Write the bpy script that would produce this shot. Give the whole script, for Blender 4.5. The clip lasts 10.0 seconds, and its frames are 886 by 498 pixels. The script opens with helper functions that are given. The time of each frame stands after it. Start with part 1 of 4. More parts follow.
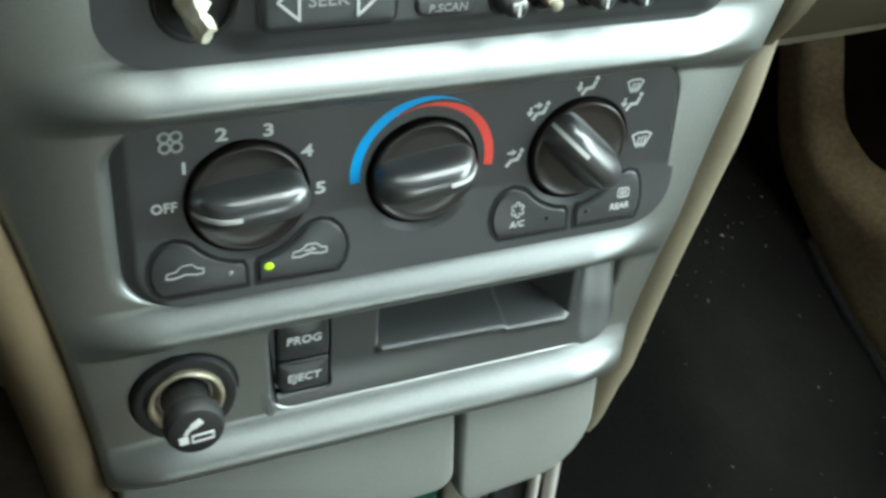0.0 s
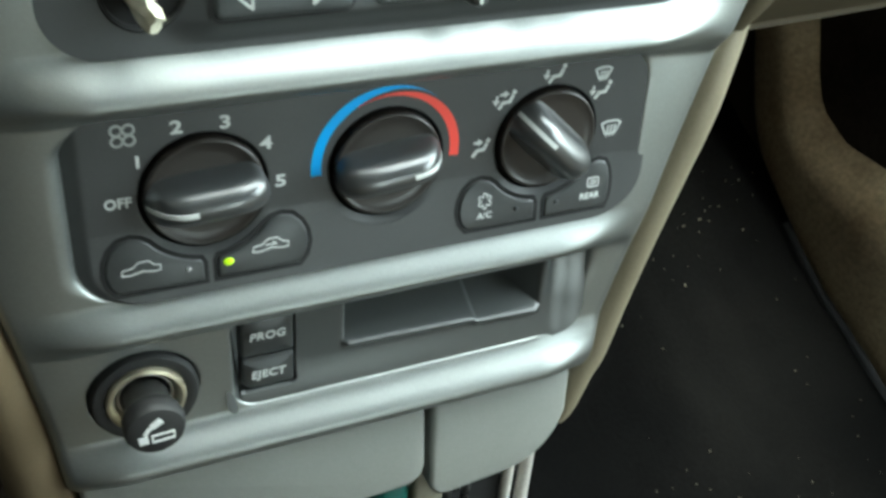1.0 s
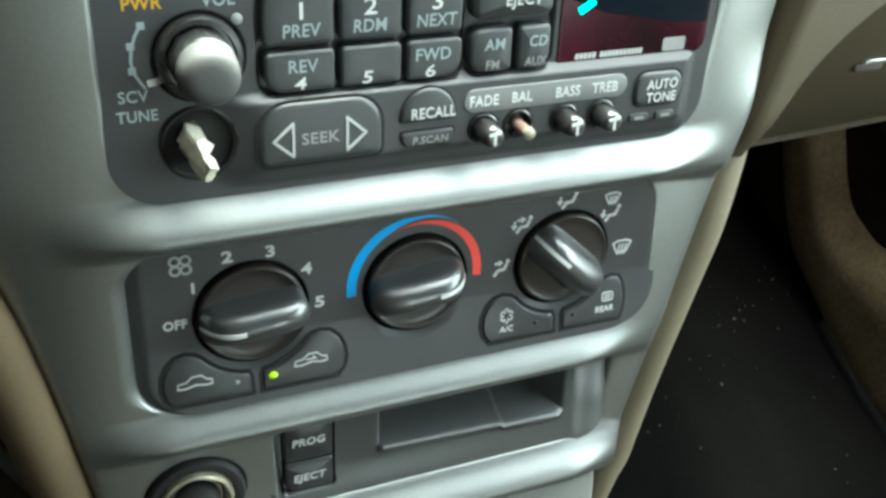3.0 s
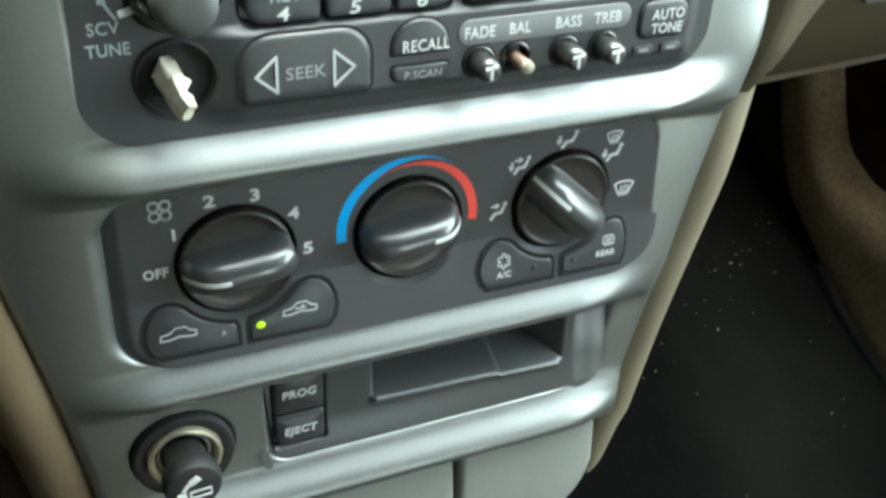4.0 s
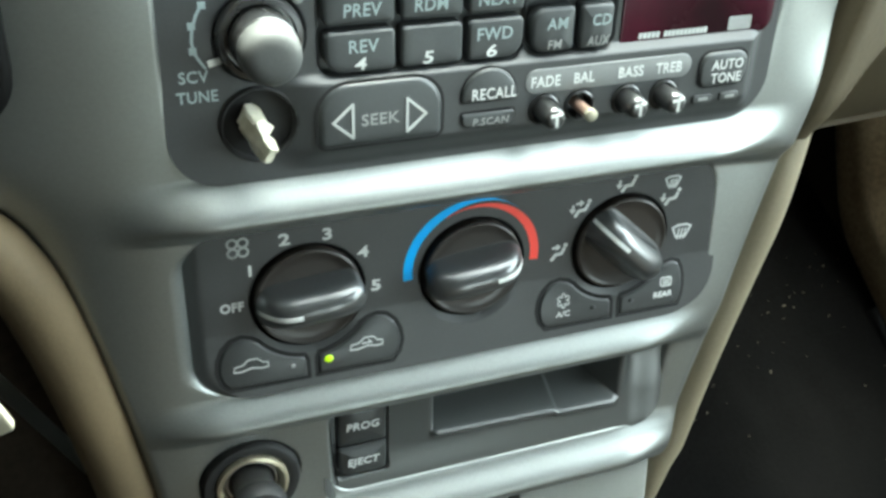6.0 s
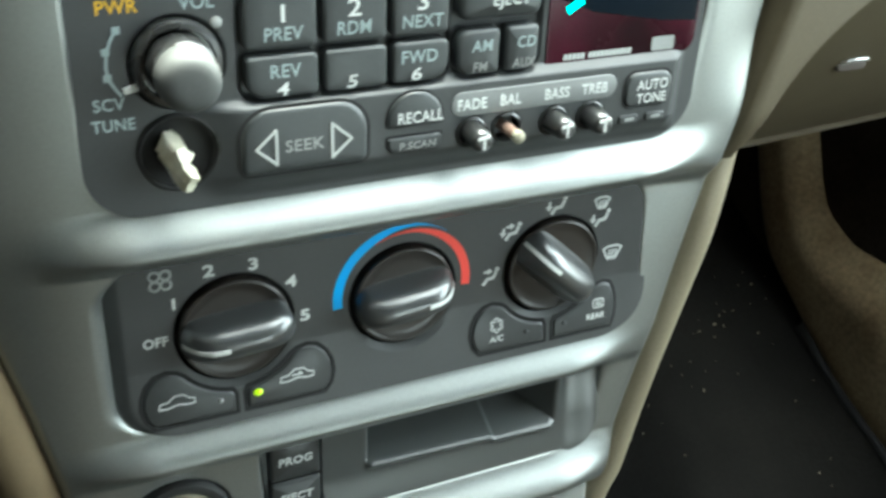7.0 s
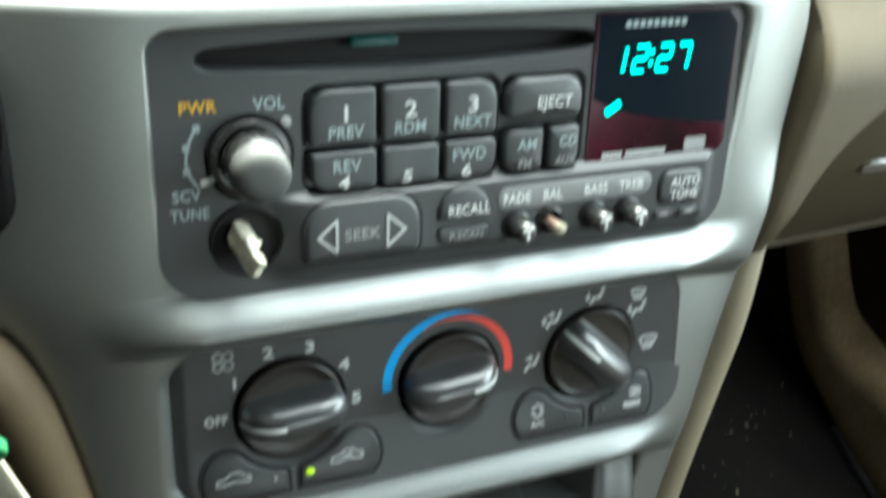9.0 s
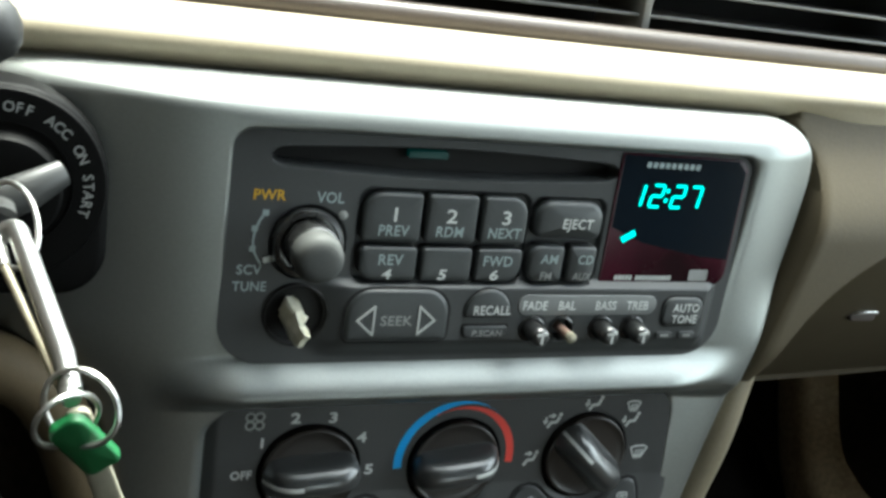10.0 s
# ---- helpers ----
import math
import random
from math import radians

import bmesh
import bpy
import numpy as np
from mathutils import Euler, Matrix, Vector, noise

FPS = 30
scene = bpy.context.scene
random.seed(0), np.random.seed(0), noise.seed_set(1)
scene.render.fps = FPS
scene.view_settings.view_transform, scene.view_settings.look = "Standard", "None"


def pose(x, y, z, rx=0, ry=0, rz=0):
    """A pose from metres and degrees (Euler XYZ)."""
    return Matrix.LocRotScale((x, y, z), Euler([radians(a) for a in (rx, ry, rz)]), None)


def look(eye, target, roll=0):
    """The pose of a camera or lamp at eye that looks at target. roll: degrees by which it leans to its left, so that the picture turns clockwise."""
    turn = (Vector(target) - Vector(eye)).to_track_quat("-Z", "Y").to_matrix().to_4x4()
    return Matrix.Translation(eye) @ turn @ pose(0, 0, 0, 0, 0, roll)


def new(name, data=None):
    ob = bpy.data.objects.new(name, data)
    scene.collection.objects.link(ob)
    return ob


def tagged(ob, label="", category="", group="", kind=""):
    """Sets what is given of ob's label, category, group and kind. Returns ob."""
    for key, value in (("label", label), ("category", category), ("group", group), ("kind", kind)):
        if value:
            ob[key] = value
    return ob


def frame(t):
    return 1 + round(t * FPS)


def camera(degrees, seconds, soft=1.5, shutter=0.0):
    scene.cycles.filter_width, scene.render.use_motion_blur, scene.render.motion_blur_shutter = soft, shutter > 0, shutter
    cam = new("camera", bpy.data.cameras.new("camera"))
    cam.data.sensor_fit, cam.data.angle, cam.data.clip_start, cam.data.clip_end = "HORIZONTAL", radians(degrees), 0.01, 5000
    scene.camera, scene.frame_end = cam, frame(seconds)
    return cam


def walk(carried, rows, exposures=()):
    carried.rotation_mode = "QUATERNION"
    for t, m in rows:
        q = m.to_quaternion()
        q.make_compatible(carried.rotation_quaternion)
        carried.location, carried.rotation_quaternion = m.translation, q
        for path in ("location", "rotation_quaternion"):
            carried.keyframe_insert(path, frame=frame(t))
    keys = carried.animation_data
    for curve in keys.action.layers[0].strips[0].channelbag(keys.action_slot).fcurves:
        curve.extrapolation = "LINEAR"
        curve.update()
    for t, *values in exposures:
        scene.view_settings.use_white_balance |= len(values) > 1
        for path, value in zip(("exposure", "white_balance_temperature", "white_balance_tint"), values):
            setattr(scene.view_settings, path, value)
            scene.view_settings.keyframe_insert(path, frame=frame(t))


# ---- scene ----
# Lengths of the console are in units of its own upright plane: x right, y into the dash, z up along it,
# origin at the middle of the temperature dial. U is one unit in metres.
U, LEAN_BACK, DIAL_HEIGHT = 0.00106, 25.0, 0.365
PANEL = pose(0, 0, DIAL_HEIGHT, -LEAN_BACK, 0, 0)

cam = camera(46.09, 10.0, soft=3.0, shutter=0.85)
ROWS = [
    (0.0, -113.79, -251.21, 155.95, 56.240, -4.215, -23.241),
    (0.3, -112.19, -243.28, 159.75, 55.089, -5.162, -24.030),
    (0.5, -106.46, -247.44, 157.88, 56.097, -4.626, -24.620),
    (0.8, -105.16, -244.48, 153.85, 55.283, -4.708, -24.841),
    (1.0, -106.07, -246.17, 154.93, 55.356, -4.403, -24.329),
    (1.3, -107.12, -248.78, 159.24, 56.130, -4.251, -24.106),
    (1.5, -102.05, -249.51, 161.21, 56.533, -3.741, -24.286),
    (2.0, -99.48, -255.01, 167.02, 57.554, -2.957, -24.526),
    (2.06, -100.00, -255.82, 167.67, 57.778, -2.912, -24.470),
    (2.2, -104.68, -263.10, 173.54, 59.796, -2.506, -23.962),
    (3.3, -109.84, -269.49, 177.60, 60.529, -2.468, -22.366),
    (3.5, -109.35, -267.23, 176.75, 59.745, -2.681, -22.274),
    (4.0, -105.28, -257.02, 168.16, 57.682, -2.198, -23.169),
    (4.2, -107.32, -255.00, 166.10, 57.549, -2.523, -23.020),
    (4.5, -112.25, -254.24, 162.46, 57.622, -2.800, -22.407),
    (4.8, -111.69, -263.83, 172.86, 59.261, -2.070, -21.445),
    (5.0, -114.88, -264.50, 173.83, 59.793, -2.096, -21.192),
    (5.2, -112.96, -264.28, 175.33, 59.730, -1.883, -20.914),
    (6.3, -115.23, -263.44, 173.73, 59.609, -1.582, -20.484),
    (6.5, -117.82, -261.00, 169.95, 59.460, -1.924, -20.844),
    (7.0, -111.25, -260.48, 171.70, 61.293, -2.080, -24.432),
    (7.5, -108.75, -257.16, 169.36, 61.199, -1.105, -24.977),
    (7.8, -110.66, -258.71, 170.18, 60.674, -1.564, -23.468),
    (8.0, -111.20, -264.24, 165.81, 62.563, -0.139, -23.953),
    (8.1, -110.82, -266.03, 169.27, 63.346, -0.202, -23.202),
    (8.4, -109.70, -271.37, 179.66, 62.999, -0.392, -21.493),
    (8.5, -109.33, -273.15, 183.12, 62.235, -0.455, -20.063),
    (8.6, -112.45, -273.63, 181.51, 61.047, -0.723, -19.512),
    (8.9, -121.79, -275.05, 176.66, 65.087, -1.526, -21.968),
    (9.0, -124.92, -275.53, 175.05, 67.008, -1.794, -22.978),
    (9.2, -123.26, -285.67, 184.00, 68.471, -2.709, -22.026),
    (9.5, -140.10, -292.30, 183.06, 72.629, -5.549, -22.123),
    (10.0, -146.54, -305.43, 186.16, 72.402, -8.044, -20.503),
]
walk(cam, [(t, PANEL @ pose(U * x, U * y, U * z, rx, ry, rz)) for t, x, y, z, rx, ry, rz in ROWS],
     exposures=[(0.0, 4.6, 6350, -9), (2.0, 4.55, 6350, -9), (3.5, 4.5, 6350, -9), (5.0, 4.65, 6350, -8), (6.5, 4.65, 6350, -8), (8.0, 4.45, 6350, -8),
                (8.5, 4.45, 6350, -8), (9.0, 4.4, 6350, -6), (9.5, 4.1, 6350, -4), (10.0, 3.4, 6350, -3)])

# ---- light ----
world = bpy.data.worlds.new("sky")
scene.world = world
world.use_nodes = True
sky = world.node_tree.nodes.new("ShaderNodeTexSky")
sky.sky_type, sky.sun_disc = "NISHITA", False
sky.sun_elevation, sky.sun_rotation = radians(54), radians(20)
sky.air_density, sky.dust_density = 1.0, 3.0
background = world.node_tree.nodes["Background"]
overcast = world.node_tree.nodes.new("ShaderNodeHueSaturation")
overcast.inputs["Saturation"].default_value = 0.30
world.node_tree.links.new(sky.outputs[0], overcast.inputs["Color"])
world.node_tree.links.new(overcast.outputs[0], background.inputs[0])
background.inputs[1].default_value = 0.14

sun = new("sun", bpy.data.lights.new("sun", "SUN"))
sun.data.energy, sun.data.angle, sun.data.color = 1.0, radians(20), (1.0, 0.96, 0.9)
sun.matrix_world = look((0.6, 1.7, 2.5), (0, 0, 0))


# ---- materials ----
def material(name, color, rough=0.5, metal=0.0, vary=0.12, grain=400.0, bump=0.05, stain=None, stain_scale=18.0,
             emit=0.0, coat=0.0, spec=0.5, uneven=1.0):
    """A plain surface with grain, broad unevenness of colour and gloss, and fine relief."""
    m = bpy.data.materials.new(name)
    m.use_nodes = True
    n, l = m.node_tree.nodes, m.node_tree.links
    b = n["Principled BSDF"]
    b.inputs["Metallic"].default_value = metal
    b.inputs["Specular IOR Level"].default_value = spec
    b.inputs["Coat Weight"].default_value = coat
    b.inputs["Coat Roughness"].default_value = 0.15
    co = n.new("ShaderNodeTexCoord")
    small, broad = n.new("ShaderNodeTexNoise"), n.new("ShaderNodeTexNoise")
    for node, scale, detail in ((small, grain, 3), (broad, stain_scale, 5)):
        node.inputs["Scale"].default_value, node.inputs["Detail"].default_value = scale, detail
        l.new(co.outputs["Object"], node.inputs["Vector"])
    ramp = n.new("ShaderNodeValToRGB")
    ramp.color_ramp.elements[0].position, ramp.color_ramp.elements[1].position = 0.35, 0.68
    other = stain or tuple(c * (1 - vary) for c in color)
    ramp.color_ramp.elements[0].color, ramp.color_ramp.elements[1].color = (*color, 1), (*other, 1)
    l.new(broad.outputs[0], ramp.inputs[0])
    mix = n.new("ShaderNodeMix")
    mix.data_type, mix.blend_type = "RGBA", "MULTIPLY"
    mix.inputs["Factor"].default_value = min(1.0, vary * 2)
    l.new(ramp.outputs[0], mix.inputs[6])
    l.new(small.outputs[0], mix.inputs[7])
    l.new(mix.outputs[2], b.inputs["Base Color"])
    rr = n.new("ShaderNodeMapRange")
    rr.inputs["To Min"].default_value, rr.inputs["To Max"].default_value = max(0.02, rough - 0.08 * uneven), min(1, rough + 0.1 * uneven)
    l.new(broad.outputs[0], rr.inputs[0])
    l.new(rr.outputs[0], b.inputs["Roughness"])
    bp = n.new("ShaderNodeBump")
    bp.inputs["Strength"].default_value, bp.inputs["Distance"].default_value = bump, 0.0004
    l.new(small.outputs[0], bp.inputs["Height"])
    l.new(bp.outputs[0], b.inputs["Normal"])
    if emit:
        b.inputs["Emission Color"].default_value, b.inputs["Emission Strength"].default_value = (*color, 1), emit
    return m


SILVER = material("silver_grey_paint", (0.35, 0.367, 0.355), 0.43, 0.92, 0.08, 900, 0.05, None, 14, uneven=0.2)
DOOR_GREY = material("grey_plastic", (0.262, 0.268, 0.248), 0.5, 0.1, 0.10, 900, 0.08, None, 14)
BLACK = material("black_faceplate_plastic", (0.050, 0.052, 0.052), 0.42, 0, 0.15, 1500, 0.12, None, 20, spec=0.5)
RADIO_BLACK = material("radio_faceplate_plastic", (0.045, 0.048, 0.049), 0.42, 0, 0.15, 1500, 0.10, None, 20)
TAPE_BLACK = material("tape_deck_plastic", (0.059, 0.063, 0.062), 0.30, 0, 0.08, 1500, 0.05, None, 20, spec=0.75)
BUTTON = material("button_plastic", (0.042, 0.045, 0.045), 0.36, 0, 0.15, 1500, 0.08, None, 30)
RADIO_KEY = material("radio_key_plastic", (0.046, 0.051, 0.052), 0.42, 0, 0.15, 1500, 0.06, None, 30, spec=0.6)
GLOSS = material("glossy_black_plastic", (0.020, 0.0205, 0.0205), 0.28, 0, 0.1, 800, 0.02, None, 40, spec=1.0)
# Dial plastic, made paler to paint in the sheen on the grips.
GRIP = material("dial_plastic_lit_grip", (0.042, 0.044, 0.045), 0.34, 0, 0.12, 900, 0.04, None, 60, spec=1.0, coat=0.7)
# Dial plastic, tinted brown for the interior reflected in the faces.
DIAL_FACE = material("dial_plastic_brown_reflection", (0.032, 0.027, 0.0235), 0.30, 0, 0.1, 800, 0.03, None, 40, spec=0.45)
DEEP = material("deep_black_plastic", (0.004, 0.004, 0.004), 0.5, 0, 0.1, 800, 0.03, spec=0.08)
# Near-black that paints in the shade of gaps, slots and cavities.
HOLE = material("matt_black_shade_fill", (0.008, 0.008, 0.008), 0.85, 0, 0.1, 800, 0.05)
RUBBER = material("black_rubber", (0.012, 0.012, 0.012), 0.6, 0, 0.1, 800, 0.05)
WHITE = material("white_print", (0.62, 0.64, 0.62), 0.55, 0, 0.06, 2500, 0.02)
PALE = material("pale_blue_print", (0.32, 0.39, 0.39), 0.55, 0, 0.08, 2500, 0.02)
PRINT_GREY = material("grey_white_print", (0.55, 0.57, 0.55), 0.55, 0, 0.15, 2500, 0.02)
DIM = material("worn_grey_print", (0.34, 0.35, 0.34), 0.6, 0, 0.2, 2500, 0.02)
AMBER = material("amber_print", (0.62, 0.36, 0.02), 0.55, 0, 0.08, 2500, 0.02)
BLUE = material("blue_print", (0.0, 0.42, 0.95), 0.5, 0, 0.05, 2500, 0.02)
RED = material("red_print", (0.85, 0.07, 0.05), 0.5, 0, 0.05, 2500, 0.02)
CYAN = material("cyan_lit_segment", (0.0, 0.85, 0.72), 0.4, 0, 0.0, 800, 0, emit=0.16)
TEAL = material("teal_lit_bar", (0.0, 0.035, 0.032), 0.4, 0, 0.0, 800, 0, emit=0.03)
GREEN_LIT = material("green_indicator_lamp", (0.34, 0.55, 0.01), 0.3, 0, 0.0, 800, 0, emit=0.045)
KNOB_GREY = material("grey_knob_plastic", (0.085, 0.088, 0.085), 0.62, 0, 0.15, 1200, 0.08, spec=0.3)
STRIP_GREY = material("grey_legend_strip", (0.17, 0.178, 0.176), 0.36, 0, 0.12, 1200, 0.05, spec=0.8)
LEVER = material("dark_grey_lever_plastic", (0.045, 0.046, 0.045), 0.42, 0, 0.12, 1200, 0.06)
STUB = material("broken_white_plastic", (0.74, 0.72, 0.60), 0.55, 0, 0.15, 500, 0.3, (0.55, 0.52, 0.38), 160)
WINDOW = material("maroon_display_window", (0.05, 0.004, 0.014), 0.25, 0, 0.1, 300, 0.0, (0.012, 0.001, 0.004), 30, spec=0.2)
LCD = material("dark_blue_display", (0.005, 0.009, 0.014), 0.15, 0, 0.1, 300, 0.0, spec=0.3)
CREAM = material("cream_dash_plastic", (0.41, 0.355, 0.25), 0.5, 0, 0.10, 700, 0.2, (0.38, 0.325, 0.225), 12)
# Same plastic as the upper dash; its shade is put into this darker colour.
CREAM_SHADED_DASH = material("cream_plastic_shaded_dash", (0.084, 0.067, 0.039), 0.6, 0, 0.12, 700, 0.2, (0.075, 0.060, 0.035), 9, spec=0.3)
# Cream trim plastic again, darkened to paint in the shade on the driver side.
CREAM_SHADED_LEFT = material("cream_plastic_shaded_left", (0.138, 0.102, 0.058), 0.6, 0, 0.12, 700, 0.2, (0.095, 0.071, 0.040), 12, spec=0.25)
# The dash plastic once more, in a middle tone for the light on this strip.
CREAM_HALF_SHADED = material("cream_plastic_half_shaded", (0.23, 0.197, 0.132), 0.5, 0, 0.12, 700, 0.2, (0.19, 0.16, 0.105), 14)
TAUPE = material("brown_grey_vent_trim", (0.105, 0.085, 0.073), 0.35, 0, 0.15, 700, 0.1)
SLAT = material("grey_slat_plastic", (0.16, 0.16, 0.15), 0.4, 0, 0.12, 700, 0.1)
CHROME = material("worn_chrome", (0.66, 0.66, 0.64), 0.36, 1.0, 0.1, 500, 0.05, (0.5, 0.5, 0.48), 60)
BRASS = material("dull_brass", (0.66, 0.61, 0.46), 0.32, 0.75, 0.15, 500, 0.1, (0.55, 0.50, 0.36), 90)
BARE_METAL = material("pale_bare_metal", (0.78, 0.76, 0.70), 0.3, 0.15, 0.12, 500, 0.05, (0.6, 0.56, 0.50), 60)
COPPER = material("copper_peg", (0.45, 0.30, 0.24), 0.4, 0.6, 0.2, 500, 0.1)
CARPET = material("black_carpet", (0.0055, 0.0055, 0.0055), 0.95, 0, 0.5, 260, 0.9, (0.010, 0.0096, 0.009), 9, spec=0.1)
CRUMB = material("pale_crumbs", (0.42, 0.38, 0.28), 0.8, 0, 0.3, 900, 0.2)
DIRTY = material("dirty_beige_trim", (0.62, 0.51, 0.33), 0.8, 0, 0.35, 220, 0.5, (0.30, 0.22, 0.13), 7, spec=0.2)
# Dark tone that paints shade onto linings; unseen light blockers use it too.
SHADE = material("painted_shade_dark", (0.060, 0.049, 0.038), 0.95, 0, 0.3, 220, 0.5, spec=0.1)
LINING = material("grey_brown_lining", (0.07, 0.066, 0.06), 0.9, 0, 0.15, 300, 0.3)
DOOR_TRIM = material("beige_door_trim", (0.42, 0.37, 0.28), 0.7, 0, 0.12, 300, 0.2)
HEADLINER = material("grey_beige_headliner", (0.16, 0.15, 0.13), 0.9, 0, 0.12, 300, 0.3)
GREENKEY = material("green_key_cover", (0.008, 0.13, 0.035), 0.45, 0, 0.15, 500, 0.1)
PALEKEY = material("pale_key_tag", (0.30, 0.28, 0.21), 0.5, 0, 0.15, 500, 0.1)
TEALBIT = material("teal_plastic", (0.0, 0.13, 0.10), 0.5, 0, 0.15, 500, 0.1)
GROUND = material("asphalt", (0.06, 0.06, 0.058), 0.9, 0, 0.3, 40, 0.5)


# ---- building tools ----
def place(v):
    return PANEL @ (U * Vector(v))


def root_of(ob):
    while ob.parent:
        ob = ob.parent
    return ob


def thing(name, at, label, category, group="", kind=""):
    ob = new(name)
    ob.empty_display_size = 0.01
    ob.location = place(at)
    return tagged(ob, label, category, group, kind)


def mesh_of(name, bm, mat, smooth, origin, plane=True):
    me = bpy.data.meshes.new(name)
    bmesh.ops.recalc_face_normals(bm, faces=bm.faces[:])
    if plane:
        bm.transform(PANEL @ Matrix.Diagonal((U, U, U, 1)))
    bm.transform(Matrix.Translation(-Vector(origin)))
    bm.to_mesh(me)
    bm.free()
    me.materials.append(mat)
    if smooth:
        me.shade_smooth()
        me.set_sharp_from_angle(angle=radians(smooth))
    return me


def part(name, bm, mat, parent, label="", smooth=40):
    """One mesh under a thing or a part, given in the console's own units."""
    ob = new(name, mesh_of(name, bm, mat, smooth, root_of(parent).location))
    ob.parent = parent
    return tagged(ob, label)


def solid(name, bm, mat, at, label, category, kind="", smooth=40, group=""):
    """A thing or a piece of the setting that is one mesh."""
    o = place(at)
    ob = new(name, mesh_of(name, bm, mat, smooth, o))
    ob.location = o
    return tagged(ob, label, category, group, kind)


def step(a, b, v):
    t = np.clip((np.asarray(v, float) - a) / (b - a), 0, 1)
    return t * t * (3 - 2 * t)


def ring(bm, pts):
    return [bm.verts.new(p) for p in pts]


def bridge(bm, a, b):
    n = len(a)
    for i in range(n):
        bm.faces.new((a[i], a[(i + 1) % n], b[(i + 1) % n], b[i]))


def rrect(x0, x1, z0, z1, r=1.0, n=5):
    """A rectangle with round corners; r is one radius or four (bl, br, tr, tl)."""
    rs = r if isinstance(r, (tuple, list)) else (r,) * 4
    out = []
    for (cx, cz, sx, sz, a), q in zip(((x0, z0, 1, 1, 180), (x1, z0, -1, 1, 270), (x1, z1, -1, -1, 0), (x0, z1, 1, -1, 90)), rs):
        for k in range(n + 1):
            t = radians(a + 90 * k / n)
            out.append((cx + sx * q + q * math.cos(t), cz + sz * q + q * math.sin(t)))
    return out


def circle(cx, cz, r, n=32):
    return [(cx + r * math.cos(2 * math.pi * k / n), cz + r * math.sin(2 * math.pi * k / n)) for k in range(n)]


def shrink(poly, d):
    """The outline moved inwards by d."""
    out, n = [], len(poly)
    for i in range(n):
        p, q, s = Vector(poly[i - 1]), Vector(poly[i]), Vector(poly[(i + 1) % n])
        a, b = (q - p), (s - q)
        a = a.normalized() if a.length > 1e-6 else b.normalized()
        b = b.normalized() if b.length > 1e-6 else a
        na, nb = Vector((-a.y, a.x)), Vector((-b.y, b.x))
        m = na + nb
        m = m / max(0.35, m.dot(na)) if m.length > 1e-6 else na
        out.append((q.x + m.x * d, q.y + m.y * d))
    return out


def slab(bm, poly, front, back, bevel=0.4, dome=0.0):
    """A plate with that outline in x and z, rounded to the front; dome raises its middle."""
    if sum(a[0] * b[1] - b[0] * a[1] for a, b in zip(poly, poly[1:] + poly[:1])) < 0:
        poly = poly[::-1]
    rings = [[(x, back, z) for x, z in poly]]
    if bevel:
        for k in range(4):
            t = radians(30 * k)
            rings.append([(x, front + bevel * (1 - math.sin(t)), z) for x, z in shrink(poly, bevel * (1 - math.cos(t)))])
    else:
        rings.append([(x, front, z) for x, z in poly])
    made = [ring(bm, r) for r in rings]
    for a, b in zip(made, made[1:]):
        bridge(bm, a, b)
    if dome:
        cx, cz = sum(p[0] for p in poly) / len(poly), sum(p[1] for p in poly) / len(poly)
        last = rings[-1]
        for s in (0.75, 0.5, 0.25):
            nxt = ring(bm, [(cx + (x - cx) * s, front - dome * (1 - s * s), cz + (z - cz) * s) for x, y, z in last])
            bridge(bm, made[-1], nxt)
            made.append(nxt)
    bm.faces.new(made[-1])
    bm.faces.new(made[0][::-1])
    return bm


def plate(poly, front, back, bevel=0.4, dome=0.0):
    return slab(bmesh.new(), poly, front, back, bevel, dome)


def lathe(cx, cz, profile, n=40, bm=None):
    """A turned piece round an axis along y: profile of (radius, y)."""
    bm = bm or bmesh.new()
    made = []
    for r, y in profile:
        made.append(ring(bm, [(cx + max(r, 0.01) * math.cos(2 * math.pi * k / n), y, cz + max(r, 0.01) * math.sin(2 * math.pi * k / n)) for k in range(n)]))
    for a, b in zip(made, made[1:]):
        bridge(bm, a, b)
    bm.faces.new(made[-1])
    bm.faces.new(made[0])
    return bm


def tube(pts, r, closed=False, n=8, bm=None, squash=1.0):
    """A round bar along points; r is one radius or one for each point."""
    bm = bm or bmesh.new()
    pts = [Vector(p) for p in pts]
    rs = r if isinstance(r, (list, tuple)) else [r] * len(pts)
    made, side = [], None
    for i, p in enumerate(pts):
        if closed:
            d = pts[(i + 1) % len(pts)] - pts[i - 1]
        else:
            d = pts[min(i + 1, len(pts) - 1)] - pts[max(i - 1, 0)]
        d.normalize()
        if side is None:
            side = d.cross(Vector((0, 1, 0)))
            if side.length < 0.1:
                side = d.cross(Vector((1, 0, 0)))
        side = (side - d * side.dot(d)).normalized()
        up = d.cross(side)
        made.append(ring(bm, [p + rs[i] * (math.cos(2 * math.pi * k / n) * side + squash * math.sin(2 * math.pi * k / n) * up) for k in range(n)]))
    for a, b in zip(made, made[1:] + (made[:1] if closed else [])):
        bridge(bm, a, b)
    if not closed:
        bm.faces.new(made[0][::-1])
        bm.faces.new(made[-1])
    return bm


